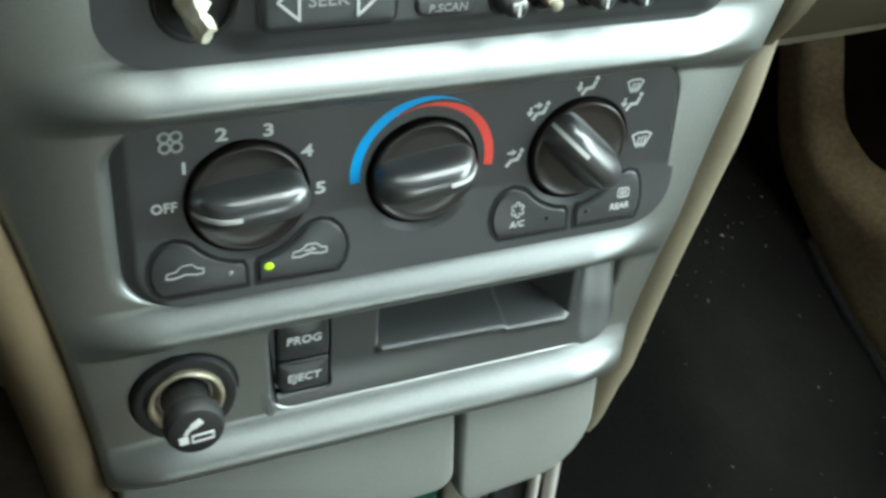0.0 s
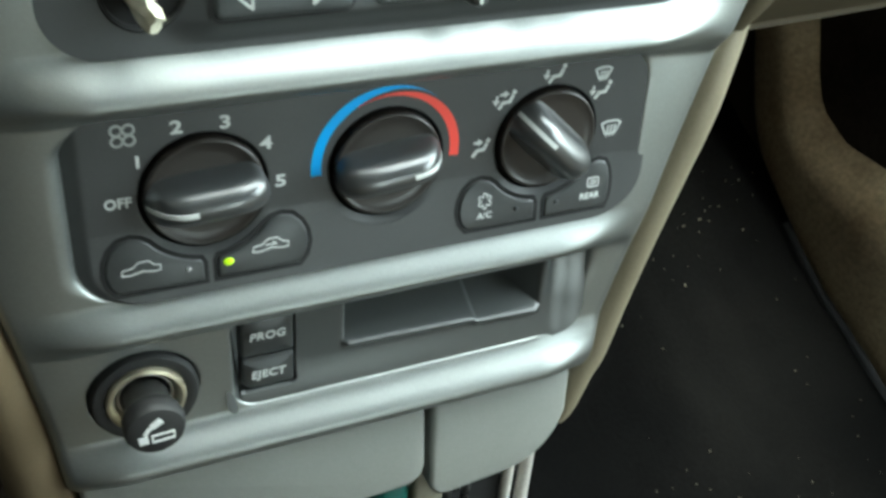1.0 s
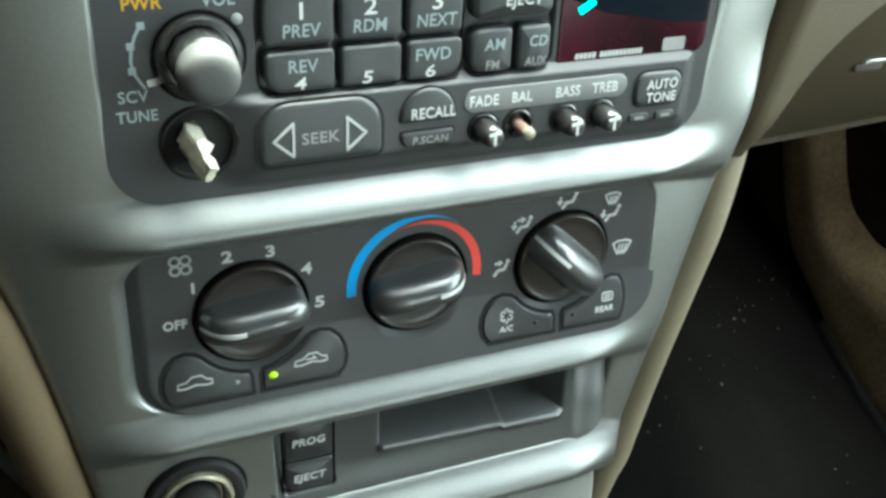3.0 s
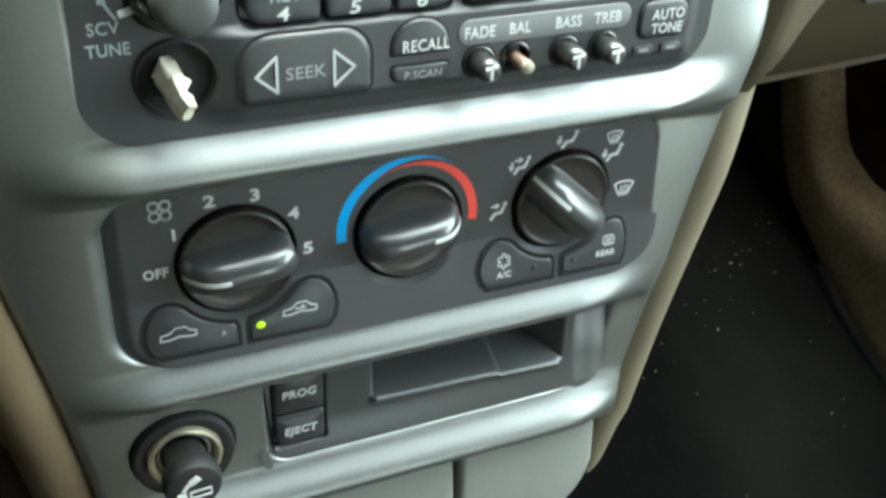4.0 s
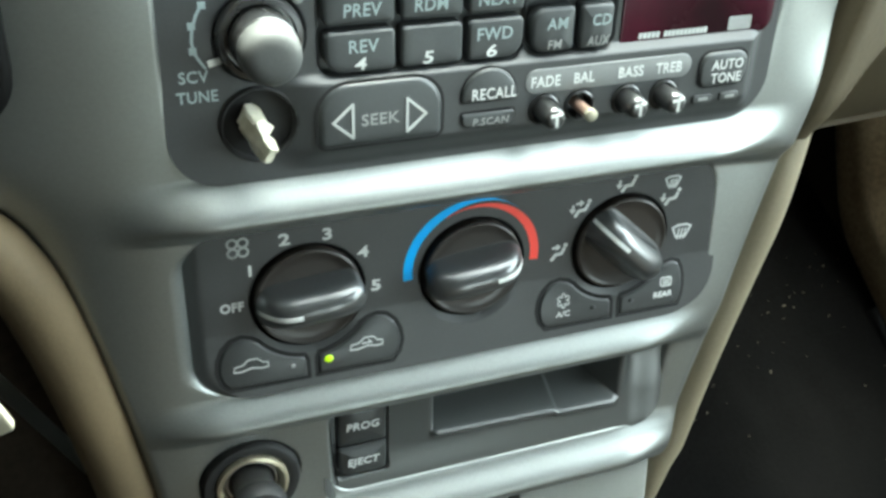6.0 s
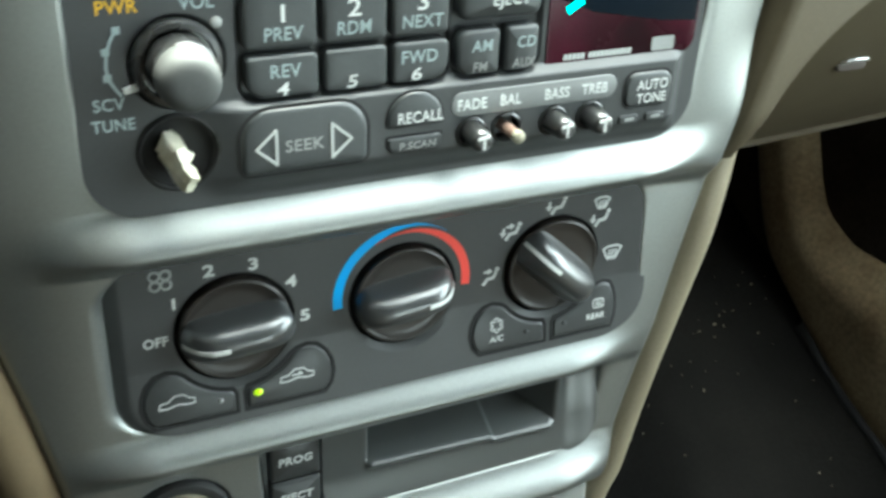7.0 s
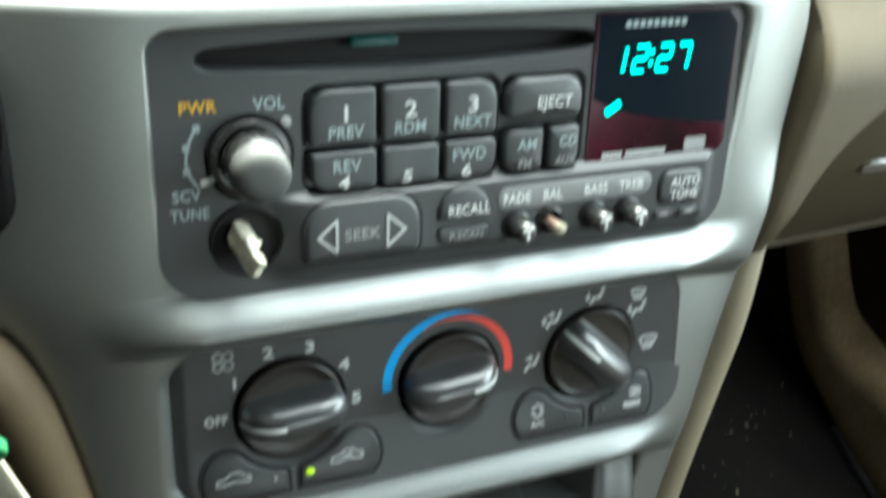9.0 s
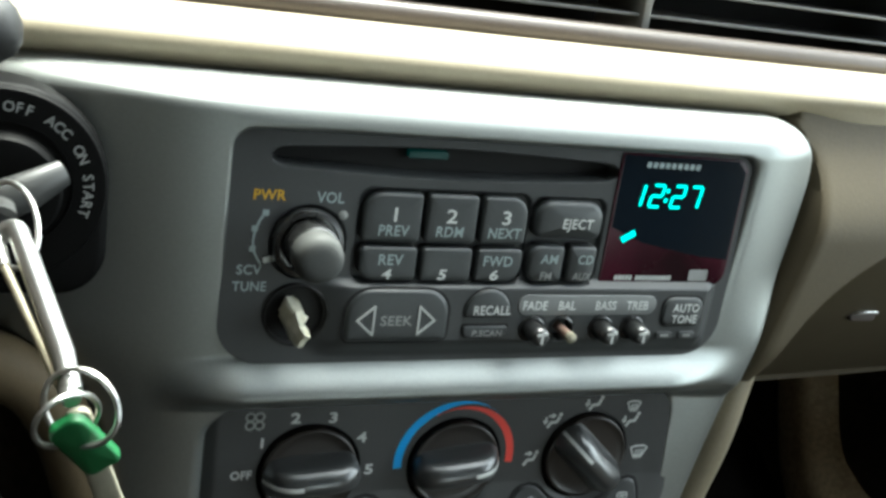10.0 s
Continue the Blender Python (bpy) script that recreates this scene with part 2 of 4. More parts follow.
def stroke(lines, width, y, bm=None, depth=0.25):
    """Printed lines: each a list of (x, z), as flat raised strips with round joints."""
    bm = bm or bmesh.new()
    fy = y if callable(y) else (lambda x, z: y)
    for pts in lines:
        for (x0, z0), (x1, z1) in zip(pts, pts[1:]):
            d = Vector((x1 - x0, z1 - z0))
            if d.length < 1e-6:
                continue
            e = Vector((-d.y, d.x)).normalized() * width / 2
            f = d.normalized() * width * 0.3
            q = [(x0 - f.x + e.x, z0 - f.y + e.y), (x0 - f.x - e.x, z0 - f.y - e.y), (x1 + f.x - e.x, z1 + f.y - e.y), (x1 + f.x + e.x, z1 + f.y + e.y)]
            a = ring(bm, [(x, fy(x, z) - depth, z) for x, z in q])
            b = ring(bm, [(x, fy(x, z) + 0.1, z) for x, z in q])
            bridge(bm, a, b)
            bm.faces.new(a)
    return bm


def text(words, x, z, size, y, wide=1.0, lean=0.0, bold=0.0, depth=0.12):
    """Raised lettering centred at (x, z) on the plane y; size is the capitals' height."""
    c = bpy.data.curves.new("letters", "FONT")
    c.body, c.align_x, c.align_y, c.size, c.extrude, c.offset = words, "CENTER", "CENTER", size / 0.69, depth / 2, bold
    c.resolution_u, c.shear, c.space_character = 3, lean, 1.05
    ob = bpy.data.objects.new("letters", c)
    scene.collection.objects.link(ob)
    me = bpy.data.meshes.new_from_object(ob.evaluated_get(bpy.context.evaluated_depsgraph_get()))
    bpy.data.objects.remove(ob)
    bpy.data.curves.remove(c)
    bm = bmesh.new()
    bm.from_mesh(me)
    bpy.data.meshes.remove(me)
    zs = [v.co.y for v in bm.verts]
    mid = (min(zs) + max(zs)) / 2
    for v in bm.verts:
        yy = y(x + v.co.x * wide, z + v.co.y - mid) if callable(y) else y
        v.co = (x + v.co.x * wide, yy - v.co.z - depth / 2, z + v.co.y - mid)
    return bm


def box_sd(x, z, x0, x1, z0, z1, r):
    """Distance to a rectangle with round corners, below zero inside."""
    qx = np.abs(x - (x0 + x1) / 2) - (x1 - x0) / 2 + r
    qz = np.abs(z - (z0 + z1) / 2) - (z1 - z0) / 2 + r
    return np.hypot(np.maximum(qx, 0), np.maximum(qz, 0)) + np.minimum(np.maximum(qx, qz), 0) - r


def field(left, right, zs, nu, fy, skirt=10.0, split=None):
    """A moulded sheet between two edges, with its depth from fy(x, z), and a rim that turns back."""
    zs = np.asarray(zs, float)
    u = np.linspace(0, 1, nu)
    if split is None:
        x = left(zs)[:, None] * (1 - u) + right(zs)[:, None] * u
    else:
        v = np.linspace(0, 1, 90)[:-1]
        x = np.concatenate([left(zs)[:, None] * (1 - v) + split * v, split * (1 - u) + right(zs)[:, None] * u], 1)
        nu = x.shape[1]
    z = np.repeat(zs[:, None], nu, 1)
    y = fy(x, z)
    nz = len(zs)
    grid = np.stack([x, y, z], -1).reshape(-1, 3)
    i = np.arange(nz * nu).reshape(nz, nu)
    quads = np.stack([i[:-1, :-1], i[:-1, 1:], i[1:, 1:], i[1:, :-1]], -1).reshape(-1, 4).tolist()
    edge = np.concatenate([i[0, :], i[1:, -1], i[-1, -2::-1], i[-2:0, 0]])
    back = grid[edge] + (0, skirt, 0)
    n0 = len(grid)
    m = len(edge)
    quads += [(int(edge[k]), n0 + k, n0 + (k + 1) % m, int(edge[(k + 1) % m])) for k in range(m)]
    me = bpy.data.meshes.new("sheet")
    me.from_pydata(np.concatenate([grid, back]).tolist(), [], quads)
    return me


def field_object(name, me, mat, at, smooth=60):
    o = place(at) if not isinstance(at, bpy.types.Object) else root_of(at).location
    me.transform(Matrix.Translation(-Vector(o)) @ PANEL @ Matrix.Diagonal((U, U, U, 1)))
    me.name = name
    me.materials.append(mat)
    me.shade_smooth()
    me.set_sharp_from_angle(angle=radians(smooth))
    ob = new(name, me)
    if isinstance(at, bpy.types.Object):
        ob.parent = at
    else:
        ob.location = o
    return ob


def dense(z0, z1, n, ends=6.0):
    """Even steps with finer ones near both ends."""
    return np.unique(np.concatenate([np.linspace(z0, z1, n), z0 + ends * np.linspace(0, 1, 14) ** 2, z1 - ends * np.linspace(0, 1, 14) ** 2]))


def corner(z, z0, z1, r0, r1):
    """How far a side steps in near the ends for round corners of radii r0 (low) and r1 (high)."""
    a = np.clip((z0 + r0 - z) / max(r0, 1e-6), 0, 1) if r0 else z * 0
    b = np.clip((z - z1 + r1) / max(r1, 1e-6), 0, 1) if r1 else z * 0
    return r0 * (1 - np.sqrt(1 - a * a)) + r1 * (1 - np.sqrt(1 - b * b))


# ---- bezel of the centre console ----
def curve(z, at, values):
    """A smooth curve through values at rising places."""
    at, values = np.asarray(at, float), np.asarray(values, float)
    d = np.diff(values) / np.diff(at)
    m = np.concatenate([d[:1], np.where(d[:-1] * d[1:] > 0, 2 * d[:-1] * d[1:] / (d[:-1] + d[1:] + 1e-12), 0), d[-1:]])
    z = np.clip(np.asarray(z, float), at[0], at[-1])
    i = np.clip(np.searchsorted(at, z) - 1, 0, len(at) - 2)
    h = at[i + 1] - at[i]
    t = (z - at[i]) / h
    return (values[i] * (1 + 2 * t) * (1 - t) ** 2 + m[i] * h * t * (1 - t) ** 2 + values[i + 1] * t * t * (3 - 2 * t) + m[i + 1] * h * t * t * (t - 1))


def base_y(z):
    return curve(z, (-170, -90, -20, 50, 145), (9, 4.5, -2.6, -10.8, -16))


def right_edge(z):
    return curve(z, (-120, -60, 0, 60, 100, 140), (92.8, 100.4, 109.6, 120.2, 127.0, 129.5))


def left_edge(z):
    return curve(z, (-120, -84, -33, 15, 32, 42, 50, 58, 66), (-101.5, -105.2, -112.8, -123, -129.5, -136, -146, -165, -235))


Z_TOP, Z_LOW = 135.0, -112.0


def bezel_right(z):
    return right_edge(z) - corner(z, Z_LOW, Z_TOP, 6, 26)


def bezel_left(z):
    return left_edge(z)


RADIO_HOLE, HVAC_HOLE, TAPE_HOLE = (-91.6, 91.6, 48.6, 122.2, 13), (-91.0, 89.0, -31.5, 30.4, 14), (-49.0, 83.5, -88.6, -47.0, 8)


def bezel_y(x, z):
    y = base_y(z) + 0.0006 * np.clip(x - 80, 0, 60) ** 2 + 0.009 * np.clip(-93 - x, 0, 40) ** 2 * step(60, 20, z) + 0.0042 * np.clip(-95 - x, 0, 60) ** 2 * step(20, 60, z)
    y = y + (-1.6 - base_y(z)) * (1 - 0.5 * step(86, 112, x)) * step(60, 85, x) * step(-44, -30, z) * step(33, 24, z)
    y = y + 2.2 * step(105, 84, x) * step(60, 80, x) * step(-92, -84, z) * step(-44, -52, z)
    # each crossbar: upper foot, crest, lower foot, how far it stands out, and where its ends run out
    for z1, zc, z0, up, xl, xr in ((49.8, 37.2, 29.4, 8.2, -93, 97), (-30.8, -41.8, -50.0, 6.8, -93, 86), (-87.8, -100.5, -110.8, 8.6, -95, 90)):
        t, q = np.clip((z - zc) / (z1 - zc), 0, 1), np.clip((zc - z) / (zc - z0), 0, 1)
        foot = 0.0 if zc < -90 else 0.2
        above = foot * (1 - t) ** 1.5 + (1 - foot) * (1 - t * t * (3 - 2 * t))
        below = np.cos(0.5 * np.pi * q) ** 1.1
        fade = step(xl - 20, xl + 12, x) * (1 - step(xr - 24, xr + 16, x))
        y = y - up * np.where(z > zc, above, below) * fade
    # each opening: the rim rolls in to the face that sits in it
    for (x0, x1, z0, z1, r), face in ((RADIO_HOLE, -10.6), (HVAC_HOLE, 2.4), (TAPE_HOLE, 8.0 - 3.0 * step(-84, -88, z))):
        taper = (z - z1) * 0.045 * np.sign(x) if z0 < -40 else -0.06 * np.clip(z + 10, 0, 60) * (x > 0) if z0 < 0 else 0
        sd = box_sd(x - taper, z, x0, x1, z0, z1, np.where(z > 85, 6.0, r))
        side = step(0, 7, np.abs(x - (x0 + x1) / 2) - (x1 - x0) / 2 + 3)
        if z0 > 40:
            y = y + 0.010 * np.clip(x - 94, 0, 40) ** 2 * step(46, 80, z)
        wide = 1.8 + (2.6 - 2.8 * step(60, 90, x) * (-40 < z0 < 0)) * side * (step(-60, 60, x) if z0 > 40 else 1.0)
        if z0 > 40:
            wide = wide * (0.35 + 0.65 * step(-88, -70, x))
        elif z0 < -60:
            wide = wide * (0.3 + 0.7 * step(-40, 40, x))
        wide = wide * step(z0 - 1, z0 + 5, z) + 0.04
        u = np.clip((wide - sd) / (wide + 0.5), 0, 1)
        y = y + np.maximum(face - y, 0) * (1 - np.sqrt(1 - 0.999 * u * u))
        y = y + 14 * step(-0.5, -2.0, sd)
    d = np.hypot(x + 75.9, z + 70.5)
    y = y + 14 * step(17.3, 15.2, d)
    for d, r, back in ((right_edge(z) - x - corner(z, Z_LOW, Z_TOP, 6, 26), 6, 9), (x - left_edge(z), 4, 4), (Z_TOP - z, 7.5 + 5.5 * step(-125, -60, x), 15), (z - Z_LOW, 4, 6)):
        t = np.clip(1 - d / r, 0, 1)
        y = y + back * (1 - np.sqrt(1 - t * t * 0.999))
    return y


heights = np.unique(np.concatenate([dense(Z_LOW, Z_TOP, 400, 28)] + [np.linspace(v - 2.2, v + 0.8, 26) for v in (-88.6, -31.5, 48.6)]))
me = field(bezel_left, bezel_right, heights, 440, bezel_y, 12, -98.0)
console = thing("centre_console", (0, 0, -160), "satin silver-grey car centre console with three rounded crossbars", "console")
bezel = field_object("bezel", me, SILVER, console)


# ---- climate control panel ----
def hvac_y(x, z):
    return 0.0 - np.clip(-9.5 - np.asarray(z, float), 0, 99) * 0.13


hvac = thing("climate_control_panel", (0, 0, -30), "black climate control panel with three dials and four buttons", "climate control")


def hvac_plate_y(x, z):
    y = hvac_y(x, z)
    for cx in (-54.1, 0.0, 53.9):
        d = np.hypot(x - cx, z)
        y = y * step(18.0, 21.0, d)
        y = y + 2.6 * step(18.2, 17.5, d)
    left, right = plate_sides(z)
    return y - 1.4 * step(80, 91, x) + 2.6 * step(6.5, 0, x - left) ** 1.5


def plate_sides(z):
    return -91.8 + corner(z, -32.5, 34, 14, 9), 92.2 - 0.06 * np.clip(z + 10, 0, 60) - corner(z, -32.5, 34, 18, 9)


me = field(lambda z: plate_sides(z)[0], lambda z: plate_sides(z)[1], dense(-32.5, 34, 150, 17), 420, hvac_plate_y, 6)
field_object("faceplate", me, BLACK, hvac)


def crest(a):
    """Height of the grip along a dial: it runs out low at the pointer and ends blunt at the tail."""
    return 4.2 + 9.6 * (1 - (abs(a) / 17.6) ** 4.0) if a < 0 else 4.2 + 9.6 * (1 - 0.45 * (a / 17.4) ** 4.0)


def dial(cx, turn, name, label):
    """A round dial with a tall narrow grip that runs from pointer to tail."""
    c, s = math.cos(radians(turn)), math.sin(radians(turn))

    def at(a, b, h):
        return (cx + 0.95 * (a * c - b * s), 2.0 - h, 0.95 * (a * s + b * c) + 0.3)

    knob = part(name, lathe(cx, 0.3, [(17.2, 2.4), (17.1, 0.6), (17.0, -0.6), (16.85, -1.6), (16.55, -2.1), (16.1, -2.25), (15.6, -2.0), (15.1, -1.7), (12.4, -1.5), (8.6, -1.4), (4, -1.35), (1, -1.3)], 80), DIAL_FACE, hvac, label, 50)
    bm = bmesh.new()
    rings_ = []
    A = [17.5 * (k / 24) for k in range(-24, 25)]
    for a in A:
        top = crest(a)
        end = min(1.0, math.sqrt(max(0.0, 1 - (max(0.0, abs(a) - 13.2) / 4.1) ** 2)) * 0.55 + 0.45)
        half = []
        for w, q in ((11.0, 0.04), (9.8, 0.13), (8.8, 0.26), (8.1, 0.41), (7.5, 0.55), (6.8, 0.68), (5.9, 0.79), (4.9, 0.875), (3.7, 0.938), (2.5, 0.974), (1.4, 0.993), (0.5, 1.0)):
            half.append((0.82 * w * end * (1.0 if q > 0.15 else 0.9 + 0.1 * end), 1.5 + (top - 1.5) * q))
        rings_.append(ring(bm, [at(a, w, h) for w, h in half] + [at(a, -w, h) for w, h in half[::-1]]))
    for p, q in zip(rings_, rings_[1:]):
        bridge(bm, p, q)
    bm.faces.new(rings_[0])
    bm.faces.new(rings_[-1])
    grip = part("grip", bm, GRIP, knob, "tall narrow grip", 55)
    bm = bmesh.new()
    prev = None
    for k in range(15):
        a = -17.5 + 13.0 * k / 14
        row = [bm.verts.new(at(a, b, crest(a) + 0.3)) for b in (-0.75, 0.75)]
        low = [bm.verts.new(at(a, b, crest(a) - 0.6)) for b in (-0.75, 0.75)]
        cur = [row[0], row[1], low[1], low[0]]
        if prev:
            for i in range(4):
                bm.faces.new((prev[i], prev[(i + 1) % 4], cur[(i + 1) % 4], cur[i]))
        else:
            bm.faces.new(cur)
        prev = cur
    bm.faces.new(prev)
    part("pointer_line", bm, WHITE, grip, "white pointer line")
    # Deep black ring paints the dark gap round the dial.
    part("dial_gap_ring", lathe(cx, 0.3, [(18.2, 1.5), (18.3, -0.06), (18.0, -0.14), (17.5, 0.7), (17.4, 2.5)], 72), DEEP, hvac)
    return knob


dial(-54.1, 4, "fan_dial", "glossy black fan speed dial")
dial(0, 186, "temperature_dial", "glossy black temperature dial")
dial(53.9, -43, "airflow_dial", "glossy black airflow dial")


def arc_band(r0, r1, a0, a1, taper_in=0.0, taper_out=0.0, y=0.0, n=40):
    """A printed arc round the middle dial; angles in degrees, it may thin out towards its end."""
    bm = bmesh.new()
    prev = None
    for k in range(n + 1):
        q = k / n
        t = radians(a0 + (a1 - a0) * q)
        ri, ro = r0 + (r1 - r0) * step(1 - taper_in, 1, q) if taper_in else r0, r1 - (r1 - r0) * 0.95 * float(step(1 - taper_out, 1, q)) if taper_out else r1
        ri = min(ri, ro - 0.05)
        cur = [bm.verts.new((r * math.cos(t), yy, r * math.sin(t) + 1.5)) for r, yy in ((ri, y), (ro, y), (ro, y + 0.3), (ri, y + 0.3))]
        if prev:
            for i in range(4):
                bm.faces.new((prev[i], prev[(i + 1) % 4], cur[(i + 1) % 4], cur[i]))
        else:
            bm.faces.new(cur)
        prev = cur
    bm.faces.new(prev[::-1])
    return bm


part("blue_arc", arc_band(20.4, 23.5, 186, 52, 0.62, 0, -0.12), BLUE, hvac, "blue cold arc")
part("red_arc", arc_band(20.4, 23.3, -6, 118, 0, 0.75, -0.2), RED, hvac, "red warm arc")

for words, x, z, size, wide in (("OFF", -77.5, 0.2, 3.0, 0.92), ("1", -71.3, 12.0, 3.5, 1.2), ("2", -60.6, 20.9, 3.7, 1.3), ("3", -47.5, 20.6, 3.7, 1.3),
                                ("4", -36.4, 12.5, 3.7, 1.3), ("5", -32.4, -0.4, 3.7, 1.3)):
    part("legend", text(words, x, z, size, 0.0, wide, 0, 0.14), WHITE, hvac)
bm = None
for k in range(4):
    t = radians(45 + 90 * k)
    cx, cz = -74.4 + 2.2 * math.cos(t), 20.4 + 2.2 * math.sin(t)
    bm = stroke([circle(cx, cz, 1.45, 14) + circle(cx, cz, 1.45, 14)[:1]], 0.65, 0.0, bm)
part("fan_symbol", bm, PRINT_GREY, hvac)


def arrow(bm, x, z, dx, dz):
    """A short stroke with a solid head, from (x, z) along (dx, dz)."""
    bm = stroke([[(x, z), (x + 0.6 * dx, z + 0.6 * dz)]], 0.75, 0.0, bm)
    tip, mid = (x + dx, z + dz), (x + 0.45 * dx, z + 0.45 * dz)
    head = [tip, (mid[0] - 0.42 * dz, mid[1] + 0.42 * dx), (mid[0] + 0.42 * dz, mid[1] - 0.42 * dx)]
    return slab(bm, head, -0.25, 0.1, 0.0)


def airflow_symbol(cx, cz, kind):
    """A seated figure in plain strokes, with arrows for where the air goes."""
    bm = stroke([[(cx - 2.0, cz - 2.8), (cx - 0.8, cz - 1.0), (cx + 1.5, cz - 0.8), (cx + 2.3, cz + 1.0)]], 1.05, 0.0)
    slab(bm, circle(cx + 2.7, cz + 2.2, 0.75, 10), -0.25, 0.1, 0.0)
    if kind in ("low", "both", "mix"):
        bm = arrow(bm, cx - 3.0, cz + 1.2, -0.4, -3.0)
    if kind in ("face", "both"):
        bm = arrow(bm, cx - 1.9, cz + 1.7, 2.9, 0.2)
    return bm


def screen_symbol(cx, cz, s):
    fan = [(cx - 3.6 * s, cz + 1.7 * s), (cx - 1.8 * s, cz + 2.5 * s), (cx + 1.8 * s, cz + 2.5 * s), (cx + 3.6 * s, cz + 1.7 * s), (cx + 1.9 * s, cz - 2.0 * s), (cx - 1.9 * s, cz - 2.0 * s)]
    bm = stroke([fan + fan[:1]], 0.6, 0.0)
    return stroke([[(cx + k * s, cz - 2.9 * s), (cx + (k + 0.4) * s, cz + 0.9 * s)] for k in (-1.3, 0, 1.3)], 0.5, 0.0, bm)


for x, z, kind in ((30.6, 0.2, "face"), (37.8, 15.6, "both"), (54.3, 22.2, "low")):
    part("airflow_symbol", airflow_symbol(x, z, kind), WHITE, hvac)
bm = airflow_symbol(71.9, 14.6, "mix")
part("airflow_symbol", bm, WHITE, hvac)
part("windscreen_symbol", screen_symbol(71.6, 20.2, 0.80), WHITE, hvac)
part("windscreen_symbol", screen_symbol(78.0, 0.1, 1.0), WHITE, hvac)


def button_outline(cx, side):
    """A push button that hugs the lower side of a dial; side -1 or 1."""
    pts = [(26.4, -28.2), (28.6, -25.4), (29.5, -21.6), (29.0, -17.8), (27.4, -14.4), (24.8, -12.0), (21.6, -11.2), (18.6, -12.0), (16.4, -13.6)]
    for k in range(9):
        t = radians(-41 - 42 * k / 8)
        pts.append((21.4 * math.cos(t), 21.4 * math.sin(t)))
    pts += [(1.9, -22.6), (1.9, -28.2)]
    return [(cx + side * x, z) for x, z in pts]


def button_y(x, z):
    return float(hvac_y(x, z)) - 0.7


for cx, side, name in ((-54.1, -1, "fresh_air_button"), (-54.1, 1, "recirculation_button"), (53.9, -1, "air_conditioning_button"), (53.9, 1, "rear_defogger_button")):
    poly = button_outline(cx, side)
    if cx > 0 and side > 0:
        poly = [(x - (x - 77.5) * (x > 77.5) * 0.5, z) for x, z in poly]
    # The gap is a flat black plate just proud of the face, for its shade.
    for nm, off, front, mat, bevel in (("button_gap", 1.2, -0.15, HOLE, 0.0), (name, 0.0, -0.7, BUTTON, 1.0)):
        bm = plate(shrink(poly if sum(a[0] * b[1] - b[0] * a[1] for a, b in zip(poly, poly[1:] + poly[:1])) > 0 else poly[::-1], -off), front, 1.5, bevel)
        for v in bm.verts:
            v.co.y += float(hvac_y(v.co.x, v.co.z))
        ob = part(nm, bm, mat, hvac)
    if cx < 0:
        x0, z0 = (-73.6, -20.6) if side < 0 else (-36.4, -20.4)
        car = [(x0 - 5.4, z0 - 1.4), (x0 - 5.0, z0 + 0.2), (x0 - 2.6, z0 + 0.5), (x0 - 0.6, z0 + 2.1), (x0 + 2.2, z0 + 2.1), (x0 + 3.8, z0 + 0.6), (x0 + 5.4, z0 + 0.3), (x0 + 5.4, z0 - 1.2), (x0 + 3.4, z0 - 1.4), (x0 + 0.4, z0 - 0.8), (x0 - 3.0, z0 - 1.6), (x0 - 5.4, z0 - 1.4)]
        part("car_symbol", stroke([car] + ([[(x0 - 1.4, z0 + 0.2), (x0 + 1.6, z0 + 0.2)], [(x0 + 0.8, z0 + 1.0), (x0 + 1.8, z0 + 0.2)]] if side > 0 else []), 0.42, button_y), PRINT_GREY, ob)
    elif side < 0:
        star = [(33.6 + 0.9 * r * math.sin(radians(a)), -18.6 + r * math.cos(radians(a))) for a, r in zip(range(0, 375, 15), (2.7, 2.5, 1.35, 2.5) * 7)]
        part("snow_symbol", stroke([star], 0.32, button_y), WHITE, ob)
        part("legend", text("A/C", 33.6, -23.6, 2.1, button_y, 1.0, 0.1, 0.05), WHITE, ob)
    else:
        part("defogger_symbol", stroke([rrect(71.6, 75.8, -20.2, -17.0, 0.7, 2) + rrect(71.6, 75.8, -20.2, -17.0, 0.7, 2)[:1]] + [[(x, -19.5), (x + 0.3, -17.8)] for x in (72.7, 73.6, 74.5)], 0.36, button_y), WHITE, ob)
        part("legend", text("REAR", 72.6, -23.3, 2.1, button_y, 1.0, 0.1, 0.05), WHITE, ob)
for x, mat, nm in ((-48.9, GREEN_LIT, "lit_indicator_lamp"), (-60.6, DIM, "indicator_lamp"), (45.0, BUTTON, "indicator_lamp"), (60.0, BUTTON, "indicator_lamp")):
    bm = lathe(x, -23.4, [(1.55, 0.5), (1.5, -0.7), (1.1, -1.15), (0.4, -1.3)], 16)
    for v in bm.verts:
        v.co.y += button_y(x, -23.4) + 0.6
        v.co.x = x + (v.co.x - x) * (1.0 if mat is GREEN_LIT else 0.6)
        v.co.z = -23.4 + (v.co.z + 23.4) * (0.85 if mat is GREEN_LIT else 0.5)
    part(nm, bm, mat, hvac, "glowing green lamp" if mat is GREEN_LIT else "")

# ---- cassette player ----
CY = 6.5
tape = thing("cassette_player", (16, CY, -92), "black cassette player with an open tape slot and two push buttons", "cassette player")


def rounded(v, k):
    """Zero below and v above, with a round edge."""
    return k * np.logaddexp(0, v / k)


